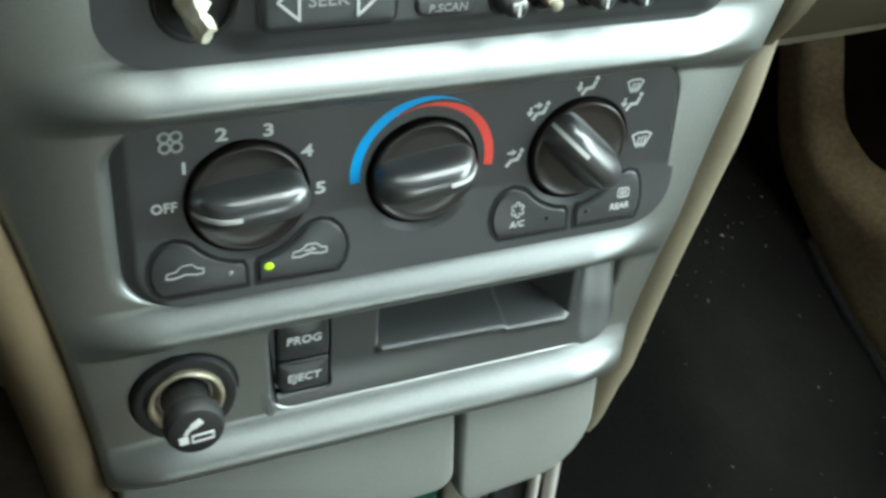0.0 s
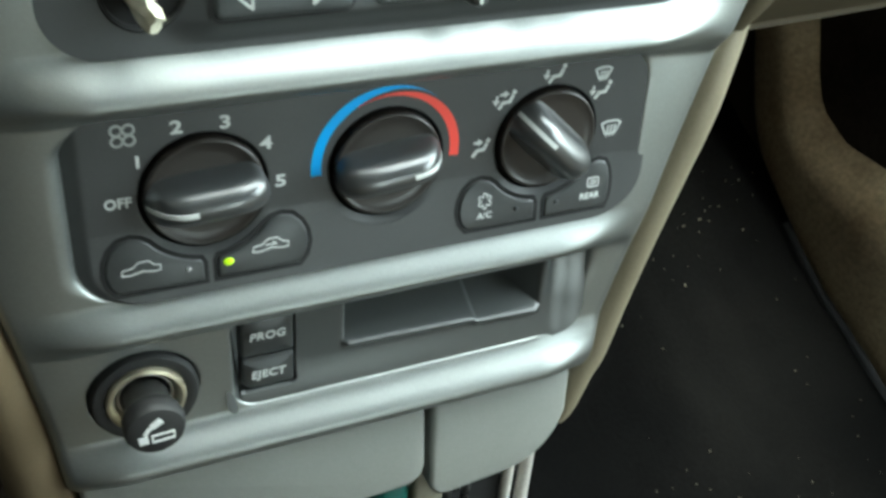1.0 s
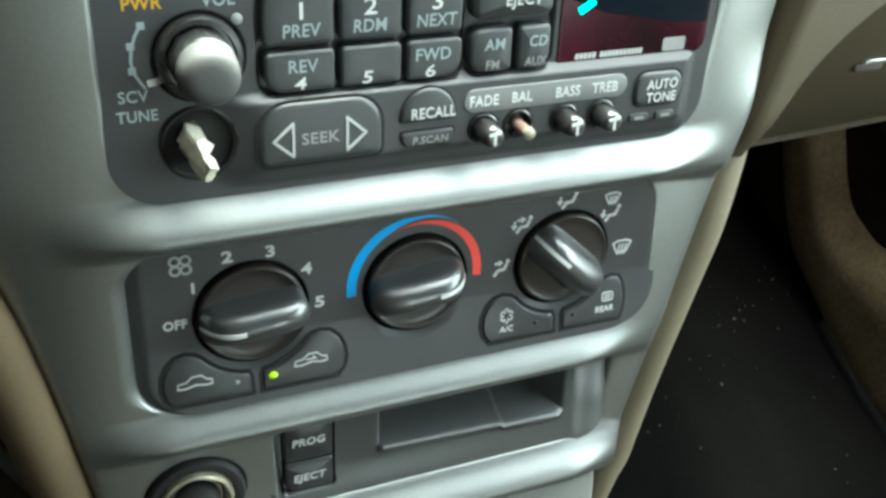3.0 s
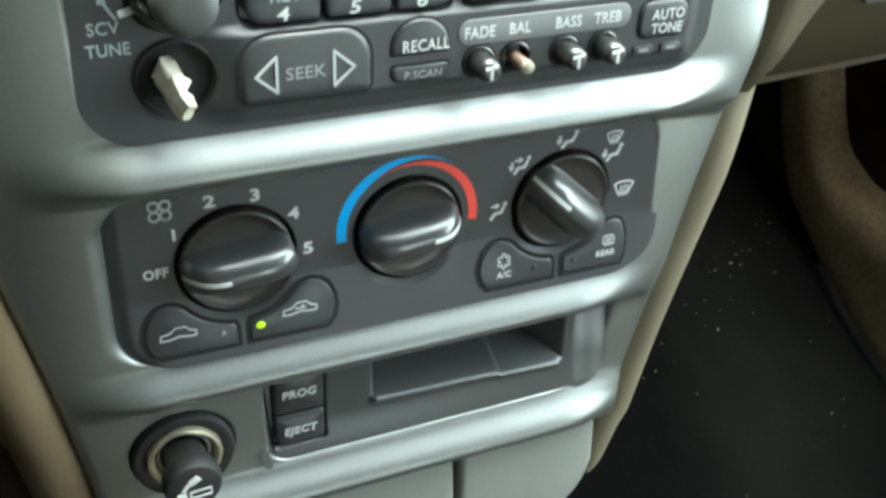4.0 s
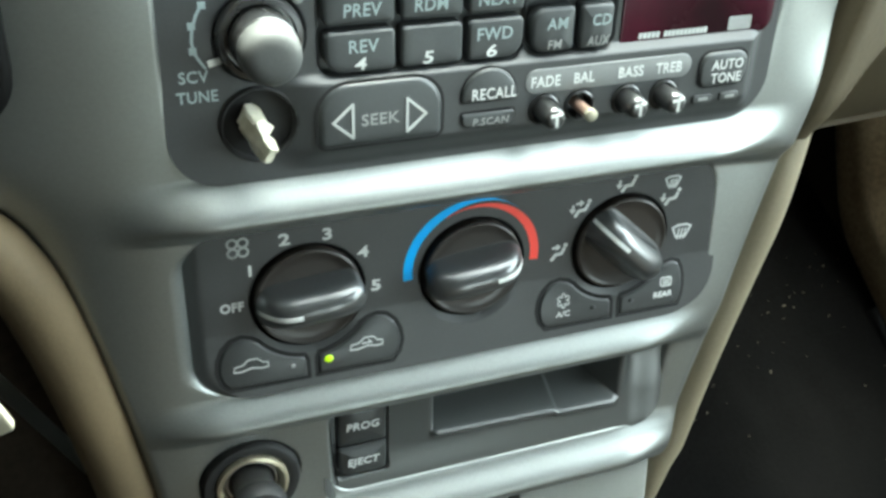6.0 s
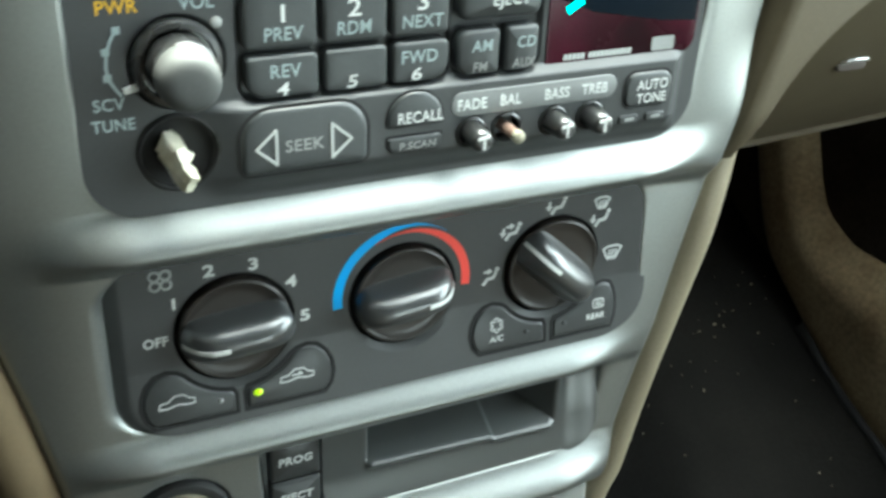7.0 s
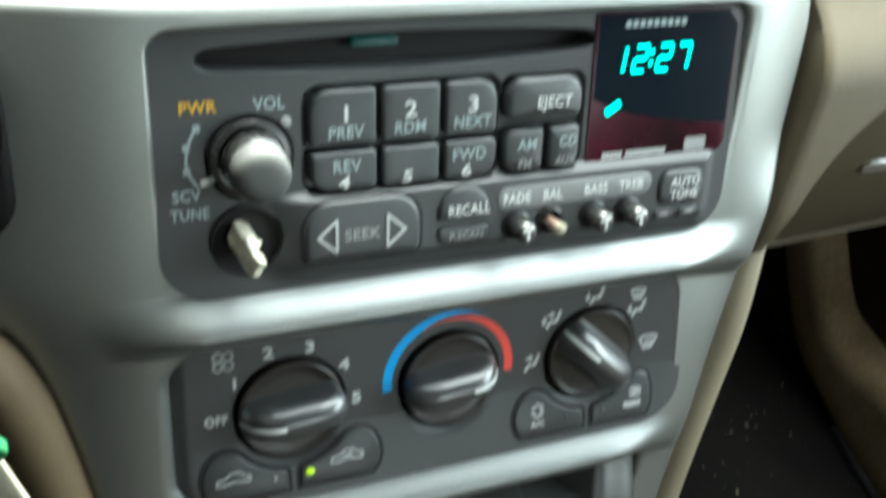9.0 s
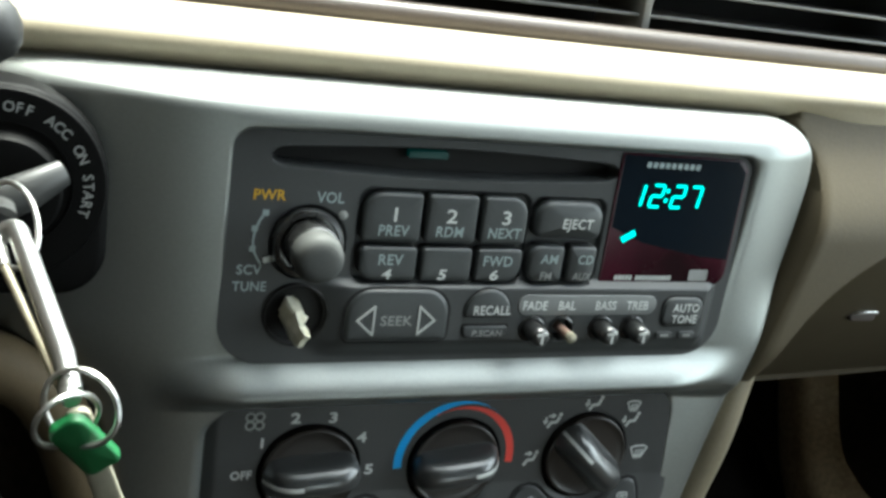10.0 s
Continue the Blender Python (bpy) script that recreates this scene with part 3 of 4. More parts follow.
def tape_y(x, z):
    """The deck's face with its slot: a floor that runs in, one step lower at one end, a slanted end wall and rounded lips."""
    foot = -70.2 - 0.035 * (x + 9) - 1.2 * step(38.2, 40.6, x)
    depth = 1.9 * rounded(z - foot, 0.45)
    for wall_depth in (1.3 * rounded(66.0 - x, 0.5), 4.0 * rounded(x + 9.2, 0.4), 0 * x + 21.0):
        depth = np.minimum(depth, wall_depth)
    lip = 2.0 * np.exp(-((z - foot + 1.4) / 1.6) ** 2) * step(-11, -8, x) * (1 - step(63, 67, x))
    slope = 3.0 * step(66, 71, x) * step(-78, -50, z) - 2.6 * step(70, 84, x) - 2.4 * step(-45.0, -49.5, x) - 1.7 * step(-73, -91, z)
    btn = 3.5 * step(0.5, -0.2, box_sd(x, z, -45.0, -26.6, -82.9, -48.0, 1.5))
    return CY + depth - lip + slope + btn


me = field(lambda z: -50.6 + corner(z, -90.0, -44, 6, 2), lambda z: 83.6 - corner(z, -90.0, -44, 15, 2), np.unique(np.concatenate([dense(-90.0, -44, 130, 15), np.linspace(-77, -58, 110)])), 400, tape_y, 6)
field_object("faceplate", me, TAPE_BLACK, tape)
part("tape_door", plate(rrect(-9.5, 62, -62.5, -44, 1.0, 3), 24.0, 30, 0.4), HOLE, tape, "dark tape door at the back of the slot")
# Teal strip painted in for a glint at the back of the slot.
part("teal_glint_bar", plate(rrect(17, 36, -62.9, -61.5, 0.4, 2), 23.4, 25, 0.2), TEALBIT, tape)
for name, z0, z1, words, zt, r in (("program_button", -69.0, -51.0, "PROG", -59.7, (1.4, 1.4, 4.0, 5.5)), ("eject_button", -82.6, -69.7, "EJECT", -76.1, (4.5, 1.4, 1.4, 1.4))):
    ob = part(name, plate(rrect(-44.8, -26.8, z0, z1, r, 6), CY - 0.9, CY + 5, 1.5, 1.0), BUTTON, tape)
    part("legend", text(words, -36.1, zt, 3.0, CY - 1.95, 1.0, 0.1, 0.1), WHITE, ob)

# ---- cigarette lighter ----
lighter = thing("cigarette_lighter", (-75.9, 4, -87), "black push-in cigarette lighter in a brass-lined socket", "lighter")
LX, LZ = -75.9, -70.5
part("socket_collar", lathe(LX, LZ, [(16.6, 8), (16.6, 1.0), (15.8, -0.6), (14.0, -1.0), (12.4, -0.2), (11.9, 3.0), (11.8, 10)], 56), RUBBER, lighter)
part("socket_liner", lathe(LX, LZ, [(12.2, 9), (12.2, -0.8), (11.8, -1.8), (10.9, -2.0), (10.0, -1.2), (9.2, 0.6), (8.9, 3), (8.8, 9)], 48), BRASS, lighter, "dull brass socket rim")
part("heater_ring", lathe(LX, LZ, [(8.8, 8), (8.8, 1.6), (8.5, 0.8), (8.0, 0.8), (7.8, 1.6), (7.8, 8)], 48), CHROME, lighter)
stem = part("stem", lathe(LX, LZ, [(7.4, 8), (7.0, 0), (6.7, -4.5), (7.2, -7.6), (8.0, -9.2)], 48), GLOSS, lighter)
knob = part("knob", lathe(LX, LZ, [(8.2, -8.2), (9.0, -9.0), (9.3, -11.2), (9.1, -13.8), (8.4, -15.2), (6.7, -15.7), (3, -15.9)], 48), RUBBER, lighter)
bm = stroke([[(LX - 4.6, LZ - 2.2), (LX - 3.4, LZ - 2.1)]], 2.8, -15.9)
bm = stroke([[(LX - 1.4, LZ - 0.9), (LX + 5.0, LZ - 0.6), (LX + 5.0, LZ - 3.1), (LX - 1.4, LZ - 3.4), (LX - 1.4, LZ - 0.9)]], 0.6, -15.9, bm)
bm = stroke([[(LX - 3.4, LZ + 0.2), (LX - 2.4, LZ + 1.8), (LX - 0.6, LZ + 3.0)]], 1.2, -15.9, bm)
bm = stroke([[(LX - 0.7, LZ + 3.1), (LX + 1.0, LZ + 4.3)]], 2.3, -15.9, bm)
part("lighter_symbol", bm, WHITE, knob)

# ---- lower doors and what stands below ----
def door_panel(name, x0, x1, z0, z1, r, label):
    bm = plate(rrect(x0, x1, z0, z1, r, 6), 0, 10, 2.2)
    for v in bm.verts:
        v.co.y += 5.5 + (-112 - v.co.z) * -0.10 + 0.0016 * (v.co.x - 20) ** 2 * 0.2
        if v.co.z < -135:
            v.co.z += (v.co.x - x0) * 0.10
    return part(name, bm, DOOR_GREY, console, label)


door_panel("ashtray_door", -99, 23.4, -158, -110.5, (4, 8, 3, 3), "grey plastic ashtray door below the cassette player")
door_panel("coin_tray_door", 26.4, 86.2, -158, -110.5, (8, 26, 3, 3), "grey plastic pull-out door with a rounded lower corner")

# ---- car radio ----
RY = -12.0
radio = thing("car_radio", (0, RY, 47), "black car radio with disc slot and lit clock", "car radio")


def shelf(x, z):
    """The rounded lower shelf of the radio that carries the wide keys."""
    return 3.2 * step(76.6, 73.2, z) * step(48.5, 56, z) * step(-66, -50, x) * (1 - step(81, 87, x))


def radio_y(x, z):
    x, z = np.asarray(x, float), np.asarray(z, float)
    return RY - shelf(x, z)


def radio_plate_y(x, z):
    y = radio_y(x, z)
    half = 4.6 - 2.2 * np.abs((x + 21) / 58) ** 1.5
    half = half * np.sqrt(np.clip(1 - (np.clip(np.abs(x + 21) - 54, 0, 9) / 4.4) ** 2, 0.0, 1))
    sd = np.where(np.abs(x + 21) < 58.3, np.abs(z - 113.9) - half, 5.0)
    y = y + 9 * step(0.7, -1.3, sd)
    y = y + 22 * step(10.0, 9.2, np.hypot(x + 68, z - 63.8))
    y = y + 1.6 * step(12.2, 11.4, np.hypot(x + 66.4, z - 87.2))
    for cx in (13.4, 24.6, 40.1, 52.7):
        y = y + 4 * step(4.9, 4.3, np.hypot(x - cx, z - 59.2))
    y = y + 2.2 * step(0.5, -0.4, box_sd(x, z, -51.3, 7.0, 75.0, 105.2, 4))
    y = y + 2.2 * step(0.5, -0.4, box_sd(x, z, 7.6, 35.2, 75.0, 104.6, 4))
    return y


me = field(lambda z: -91.8 + corner(z, 47.0, 123, 14, 6), lambda z: 91.8 - corner(z, 47.0, 123, 14, 6), np.unique(np.concatenate([dense(47.0, 123, 230, 14), np.linspace(107, 121, 90)])), 470, radio_plate_y, 6)
field_object("faceplate", me, RADIO_BLACK, radio)
part("slot_flap", plate([(-79.5, 108.5), (37.5, 108.5), (37.5, 119.3), (-79.5, 119.3)], RY + 6.5, RY + 12, 0.3), HOLE, radio)
part("slot_lamp", plate(rrect(-36, -23, 114.6, 117.0, 0.5, 2), RY + 3.6, RY + 6, 0.2), TEAL, radio, "teal lit bar in the disc slot")


def key(name, poly, proud, words, dome=0.5, bevel=1.0, mat=None):
    """A push key; words: (text, x, z, height, width, lean, print)."""
    base = min(float(radio_y(x, z)) for x, z in poly)
    ob = part(name, plate(poly, base - proud, RY + 3, bevel, dome), mat or RADIO_KEY, radio)
    for w, x, z, size, wide, lean, ink in words:
        part("legend", text(w, x, z, size, base - proud - dome - 0.02, wide, lean, 0.05), ink, ob)
    return ob


xs = ((-50.0, -31.0), (-29.4, -12.0), (-10.4, 5.9))
for (x0, x1), top, low, xt, r in zip(xs, ("1", "2", "3"), ("PREV", "RDM", "NEXT"), (-40.0, -21.1, -2.0), ((1.5, 1.5, 1.5, 6), (1.5,) * 4, (1.5, 1.5, 6, 1.5))):
    key("preset_key", rrect(x0, x1, 88.5, 104.4, r, 5), 1.9, ((top, xt, 97.8, 4.4, 1.25, 0.0, WHITE), (low, xt - 0.2, 92.6, 3.4, 0.9, 0.06, PALE)), 0.4, 1.1)
for (x0, x1), top, low, xt, r in zip(xs, ("REV", "", "FWD"), ("4", "5", "6"), (-40.0, -21.2, -2.9), ((5, 1.5, 1.5, 1.5), (1.5,) * 4, (1.5, 5, 1.5, 1.5))):
    key("preset_key", rrect(x0, x1, 75.8, 87.0, r, 5), 1.9, tuple(w for w in ((top, xt, 83.1, 3.4, 0.95, 0, PALE), (low, xt - 0.9, 78.3, 3.3, 1.4, 0.12, WHITE)) if w[0]), 0.3, 1.0)
key("eject_key", rrect(8.8, 34.0, 91.0, 104.0, (3, 3, 6, 6), 6), 2.4, (("EJECT", 23.4, 96.4, 3.3, 0.9, 0.06, WHITE),), 1.3, 2.0)
key("band_key", rrect(8.4, 21.6, 75.8, 88.6, (4, 1.5, 1.5, 4), 5), 2.0, (("AM", 15.5, 84.4, 3.1, 0.95, 0.06, PALE), ("FM", 15.0, 78.4, 2.7, 0.9, 0.06, DIM)), 0.9, 1.4)
key("source_key", rrect(23.2, 33.8, 75.8, 88.6, (1.5, 4, 1.5, 1.5), 5), 2.0, (("CD", 29.1, 84.4, 3.1, 0.9, 0.08, PALE), ("AUX", 28.6, 78.4, 2.6, 0.85, 0.1, DIM)), 0.9, 1.4)
for poly, name in ((rrect(-53.6, -17.2, 54.9, 74.2, (3, 3, 9, 9), 6), "key_gap"), (rrect(-12.9, 4.6, 63.6, 74.2, (1, 1, 8.5, 8.5), 6), "key_gap"),
                   (rrect(-12.7, 4.4, 56.0, 61.4, (3, 3, 1, 1), 4), "key_gap"), (rrect(63.4, 81.0, 59.6, 71.6, (3, 4, 4, 4), 5), "key_gap")):
    # Flat black outlines stand in for the shade between the keys.
    part(name, plate(poly, RY - 3.25, RY + 1, 0.0), HOLE, radio)
seek = key("seek_key", rrect(-52.9, -17.9, 55.4, 73.6, (2.5, 2.5, 8.5, 8.5), 6), 1.0, (("SEEK", -36.0, 63.1, 3.2, 1.05, 0.0, DIM),), 0.25, 1.8)
for s, cx in ((-1, -46.0), (1, -26.0)):
    tri = [(cx + s * 3.0, 63.2), (cx - s * 2.4, 68.0), (cx - s * 2.4, 58.4), (cx + s * 3.0, 63.2)]
    part("seek_arrow", stroke([tri], 0.7, RY - 3.2 - 1.35), PRINT_GREY, seek)
key("recall_key", rrect(-12.4, 4.1, 64.1, 73.7, (1, 1, 8, 8), 6), 1.2, (("RECALL", -3.2, 66.8, 3.1, 0.84, 0.0, WHITE),), 0.6, 1.0)
key("scan_key", rrect(-12.2, 3.9, 56.5, 60.8, (2.5, 2.5, 1, 1), 4), 1.0, (("P.SCAN", -3.6, 58.4, 2.1, 1.05, 0.1, DIM),), 0.2, 0.6)
key("auto_tone_key", rrect(64.0, 80.4, 60.2, 71.0, (3, 4, 4, 4), 5), 1.2, (("AUTO", 72.8, 67.4, 3.0, 0.88, 0.0, WHITE), ("TONE", 72.8, 63.2, 3.0, 0.88, 0.0, WHITE)), 0.5, 1.0)
strip = part("legend_strip", plate(rrect(6.8, 60.8, 64.4, 71.6, 3.4, 6), RY - 3.6, RY - 2, 0.3), STRIP_GREY, radio, "grey legend strip above the tone knobs")
for w, x in (("FADE", 13.1), ("BAL", 25.2), ("BASS", 40.4), ("TREB", 53.1)):
    part("legend", text(w, x, 67.9, 3.1, RY - 3.62, 0.84, 0, 0.07), WHITE, strip)
for x in (66.4, 75.8):
    part("small_bar_key", plate(rrect(x - 3.4, x + 3.4, 55.0, 57.8, 0.8, 3), RY - 4.0, RY, 0.5), BUTTON, radio)
    part("bar_print", plate(rrect(x - 1.6, x + 1.8, 56.0, 57.0, 0.2, 2), RY - 4.15, RY - 3.9, 0.0), DIM, radio)
for cx, whole in ((13.4, True), (24.6, False), (40.1, True), (52.7, True)):
    part("knob_socket", lathe(cx, 59.2, [(4.7, RY + 1), (4.7, RY - 3.6), (4.2, RY - 3.9), (3.9, RY - 3.0), (3.8, RY + 1)], 28), GLOSS, radio)
    if whole:
        k = part("tone_knob", lathe(cx, 59.2, [(3.5, RY + 1), (3.5, RY - 8), (3.2, RY - 10.6), (2.4, RY - 11.4), (1.0, RY - 11.6)], 24), GLOSS, radio)
        part("knob_mark", stroke([[(cx - 1.5, 60.4), (cx + 1.7, 60.9)], [(cx + 0.2, 60.6), (cx + 0.2, 57.4)]], 0.85, RY - 11.4), WHITE, k, "white tee mark")
    else:
        k = part("bare_knob_peg", lathe(cx, 59.2, [(1.7, RY + 1), (1.7, RY - 10), (1.5, RY - 10.6)], 16), COPPER, radio, "bare peg of a lost knob")
        part("peg_tip", lathe(cx, 59.2, [(1.9, RY - 9.8), (1.9, RY - 11.4), (1.0, RY - 11.9)], 16), PALEKEY, k)

part("volume_collar", lathe(-66.4, 87.2, [(11.2, RY + 1), (11.2, RY - 1.6), (10.6, RY - 2.6), (9.4, RY - 3.0), (9.0, RY - 1)], 48), GLOSS, radio)
vol = part("volume_knob", lathe(-66.4, 87.2, [(8.3, RY), (8.1, RY - 9.6), (7.5, RY - 10.2)], 48), GLOSS, radio, "black round volume knob")
part("knob_cap", lathe(-66.4, 87.2, [(7.4, RY - 9), (7.7, RY - 9.8), (7.7, RY - 13), (7.4, RY - 15.6), (6.6, RY - 17.0), (5.2, RY - 17.8), (3.3, RY - 18.1), (0.4, RY - 18.1)], 48), KNOB_GREY, vol, "worn grey domed cap")
part("volume_pointer", stroke([[(-79.3, 81.8), (-77.2, 82.2)], [(-77.6, 82.2), (-74.8, 82.9)]], 1.7, RY - 1.0), WHITE, radio)
part("tune_hole_rim", lathe(-68, 63.8, [(10.4, RY + 1), (10.4, RY - 0.9), (9.9, RY - 1.3), (9.3, RY - 0.6), (9.2, RY + 18)], 48), HOLE, radio)
part("tune_hole_floor", lathe(-68, 63.8, [(10.0, RY + 22), (10.0, RY + 19.5), (4, RY + 19.4), (3.4, RY + 8), (0.5, RY + 7.8)], 32), HOLE, radio)
bm = tube([(-69.4, RY + 8, 66.6), (-70.2, RY + 1, 66.4), (-70.3, RY - 2, 65.4), (-69.0, RY - 4, 63.6), (-68.8, RY - 6, 62.0), (-68.2, RY - 7.6, 60.4), (-67.6, RY - 9.2, 58.8), (-67.4, RY - 9.8, 58.2)], [2.2, 3.2, 4.6, 4.9, 4.0, 3.3, 3.0, 2.4], False, 18, None, 0.7)
for v in bm.verts:
    v.co += Vector((noise.noise(v.co * 0.42), noise.noise(v.co * 0.42 + Vector((9, 0, 0))), noise.noise(v.co * 0.42 + Vector((0, 9, 0))))) * 2.2
part("broken_shaft", bm, STUB, radio, "broken white plastic shaft without its knob", 30)
for w, x, z, size, wide, ink in (("PWR", -79.4, 102.0, 3.2, 0.95, AMBER), ("VOL", -60.6, 101.8, 3.3, 0.9, PALE), ("SCV", -83.6, 78.3, 3.0, 0.95, PALE), ("TUNE", -83.0, 72.9, 3.0, 0.9, PALE)):
    part("legend", text(w, x, z, size, RY, wide, 0, 0.06), ink, radio)
part("volume_scale", stroke([[(-80.0, 96.6), (-81.6, 94.0), (-82.8, 90.6), (-83.2, 87.4), (-82.8, 84.4), (-81.2, 81.6), (-80.4, 80.4)]], 0.7, RY), PALE, radio)
bm = None
for x, z in ((-80.0, 96.4), (-82.9, 91.4), (-83.1, 85.0)):
    bm = stroke([[(x - 0.4, z), (x + 0.4, z)]], 1.8, RY, bm)
part("scale_dots", bm, PALE, radio)
part("small_lamp", lathe(-56.2, 96.4, [(1.5, RY + 1), (1.5, RY - 0.4), (0.8, RY - 0.8)], 14), DIM, radio)

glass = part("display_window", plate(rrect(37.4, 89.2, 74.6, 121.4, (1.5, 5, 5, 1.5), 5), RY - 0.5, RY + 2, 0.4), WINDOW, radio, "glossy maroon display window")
# The slanted lower edge paints in the border of a reflection on the window.
part("display_field", plate([(38.4, 95.5), (52.0, 90.0), (76.0, 85.5), (88.4, 84.5), (88.4, 116.5), (84.4, 120.6), (38.4, 120.8)], RY - 0.62, RY, 0.0), LCD, glass, "dark blue clock field with its lower edge cut like a reflection")


def digit_strokes(ch, x, z, h, w, lean):
    """Seven-segment strokes of a digit whose lower left corner is (x, z)."""
    seg = {"a": ((0, 2), (1, 2)), "b": ((1, 2), (1, 1)), "c": ((1, 1), (1, 0)), "d": ((0, 0), (1, 0)), "e": ((0, 1), (0, 0)), "f": ((0, 2), (0, 1)), "g": ((0, 1), (1, 1))}
    on = {"1": "bc", "2": "abged", "7": "abc"}[ch]
    out = []
    for s in on:
        (a, b), (c, d) = seg[s]
        p, q = Vector((x + w * a + lean * h * b / 2, z + h * b / 2)), Vector((x + w * c + lean * h * d / 2, z + h * d / 2))
        e = (q - p).normalized() * 0.45
        out.append([tuple(p + e), tuple(q - e)])
    return out


for ch, x in (("1", 43.4), ("2", 51.0), ("2", 59.6), ("7", 66.4)):
    part("clock_digit", stroke(digit_strokes(ch, x, 103.2, 7.6, 4.2, 0.14), 0.98, RY - 0.62, None, 0.12), CYAN, glass, "lit cyan clock digit")
part("clock_colon", stroke([[(57.4, 105.2), (57.5, 105.9)], [(57.7, 108.6), (57.8, 109.3)]], 1.1, RY - 0.62, None, 0.12), CYAN, glass)
part("lit_mark", stroke([[(43.8, 91.2), (47.4, 93.4)]], 2.1, RY - 0.62, None, 0.12), CYAN, glass, "lit cyan mark")
for x0, n, pitch, w, z, high, ink in ((48.2, 9, 2.45, 1.7, 117.7, 1.5, PALE), (43.8, 5, 1.45, 1.05, 77.2, 1.7, PRINT_GREY), (52.2, 11, 1.35, 1.0, 77.2, 1.7, PRINT_GREY)):
    for k in range(n):
        part("print_bar", stroke([[(x0 + k * pitch, z - high / 2 + 0.3), (x0 + k * pitch + 0.2, z + high / 2 - 0.3)]], w, RY - 0.62, None, 0.1), ink, glass)
part("disc_mark", plate(rrect(73.6, 81.6, 76.2, 80.4, 0.6, 3), RY - 0.62, RY, 0.0), DIM, glass)

# ---- ignition switch ----
ignition = thing("ignition_switch", (-150, -14, 72), "black round-cornered ignition switch housing with a grey key lever", "ignition switch")
IY = -14.0
part("housing", plate(rrect(-184, -125.0, 71.5, 130.5, (16, 13, 26, 16), 8), IY - 3.0, IY + 34, 2.6), DEEP, ignition)
LOX, LOZ = -152.0, 103.2
part("lock_ring", lathe(LOX, LOZ, [(26.5, IY), (26.4, IY - 3.2), (26.0, IY - 3.8), (25.2, IY - 3.9), (17.4, IY - 3.9), (17.0, IY - 2.5)], 64), DEEP, ignition)
part("lock_barrel", lathe(LOX, LOZ, [(15, IY), (15, IY - 8), (14, IY - 9.6), (11, IY - 10)], 48), DEEP, ignition)
bm = tube([(LOX - 20, IY - 14, 93.5), (LOX - 8, IY - 18, 99.5), (LOX + 6, IY - 18, 106), (LOX + 14.5, IY - 13, 110)], [5.0, 5.8, 5.2, 3.6], False, 14, None, 0.75)
part("key_lever", bm, LEVER, ignition, "grey turning lever over the lock")
for word, a0 in (("OFF", 80), ("ACC", 51), ("ON", 26), ("START", -5)):
    for k, letter in enumerate(word):
        turn = a0 - (k - (len(word) - 1) / 2) * 6.8
        bm = text(letter, 0, 0, 2.7, 0, 0.95, 0, 0.04)
        bm.transform(Matrix.Translation((LOX + 21.6 * math.cos(radians(turn)), IY - 3.92, LOZ + 21.6 * math.sin(radians(turn)))) @ Matrix.Rotation(radians(90 - turn), 4, "Y"))
        part("legend", bm, DIM, ignition)

# ---- keys on the switch, set out towards the camera to fit its view ----
keys = thing("key_ring", (-148, -60, 100), "bunch of keys on a silver snap hook reaching out from the ignition", "keys")


def hoop(c, rx, rz, lean, thick, turn=0.0):
    """A wire ring round c; lean tips it to and fro, turn swings it."""
    return tube([(c[0] + rx * math.cos(t), c[1] + lean * math.cos(t) + turn * math.sin(t), c[2] + rz * math.sin(t)) for t in np.linspace(0, 2 * math.pi, 41)[:-1]], thick, True, 8)


part("ignition_key", tube([(-153, IY - 16, 103), (-151, -48, 108), (-150, -72, 113)], [2.6, 2.6, 2.2], False, 12, None, 0.4), LEVER, keys)
part("split_ring", hoop((-149.0, -82, 113.5), 5.2, 6.6, -6.0, 0.6, 8.0), CHROME, keys)
a, b = Vector((-149.6, -95, 114.5)), Vector((-138.9, -139, 102.3))
d = (b - a).normalized()
side = d.cross(Vector((0, 1, 0))).normalized()
if side.x < 0:
    side = -side
top = [a + side * (2.6 * math.cos(t)) - d * (2.6 * math.sin(t)) for t in np.linspace(0, math.pi, 11)]
part("snap_hook", tube([b + side * 0.4, b - d * 9 + side * 1.6, a + d * 9 + side * 2.5, *top, a + d * 7 - side * 2.5], [1.9, 2.0, 2.1, *[2.0] * 11, 1.2], False, 12), CHROME, keys, "silver snap hook")
part("hook_gate", tube([a + d * 7 - side * 2.4, a + d * 16 - side * 2.0, b - d * 3 - side * 0.9, b], [0.9, 0.9, 0.9, 1.2], False, 10), BRASS, keys, "thin sprung gate")
part("hook_collar", tube([a + d * 11.5 + side * 2.45, a + d * 14.5 + side * 2.3], 1.9, False, 14), CHROME, keys)
part("hook_swivel", tube([b - d * 1.6, b, b + d * 1.8], [1.6, 2.0, 1.4], False, 12), CHROME, keys)
part("split_ring", hoop((-137.1, -140, 100.4), 5.8, 6.0, -3.0, 0.55, 2.0), CHROME, keys)
part("split_ring", hoop((-139.3, -141, 98.6), 5.2, 5.6, 3.0, 0.5, -2.0), CHROME, keys)
m = pose(-139.7, -142, 98.4, 14, 0, 0) @ Matrix.Rotation(radians(-37), 4, "Y") @ Matrix.Diagonal((0.92, 0.92, 0.92, 1))
bm = plate(rrect(-3.9, 3.4, -13.2, 0.8, (1.6, 1.4, 2.6, 2.6), 6), -1.2, 1.2, 0.8, 0.5)
bm.transform(m)
cover = part("key_cover", bm, GREENKEY, keys, "green plastic key cover")
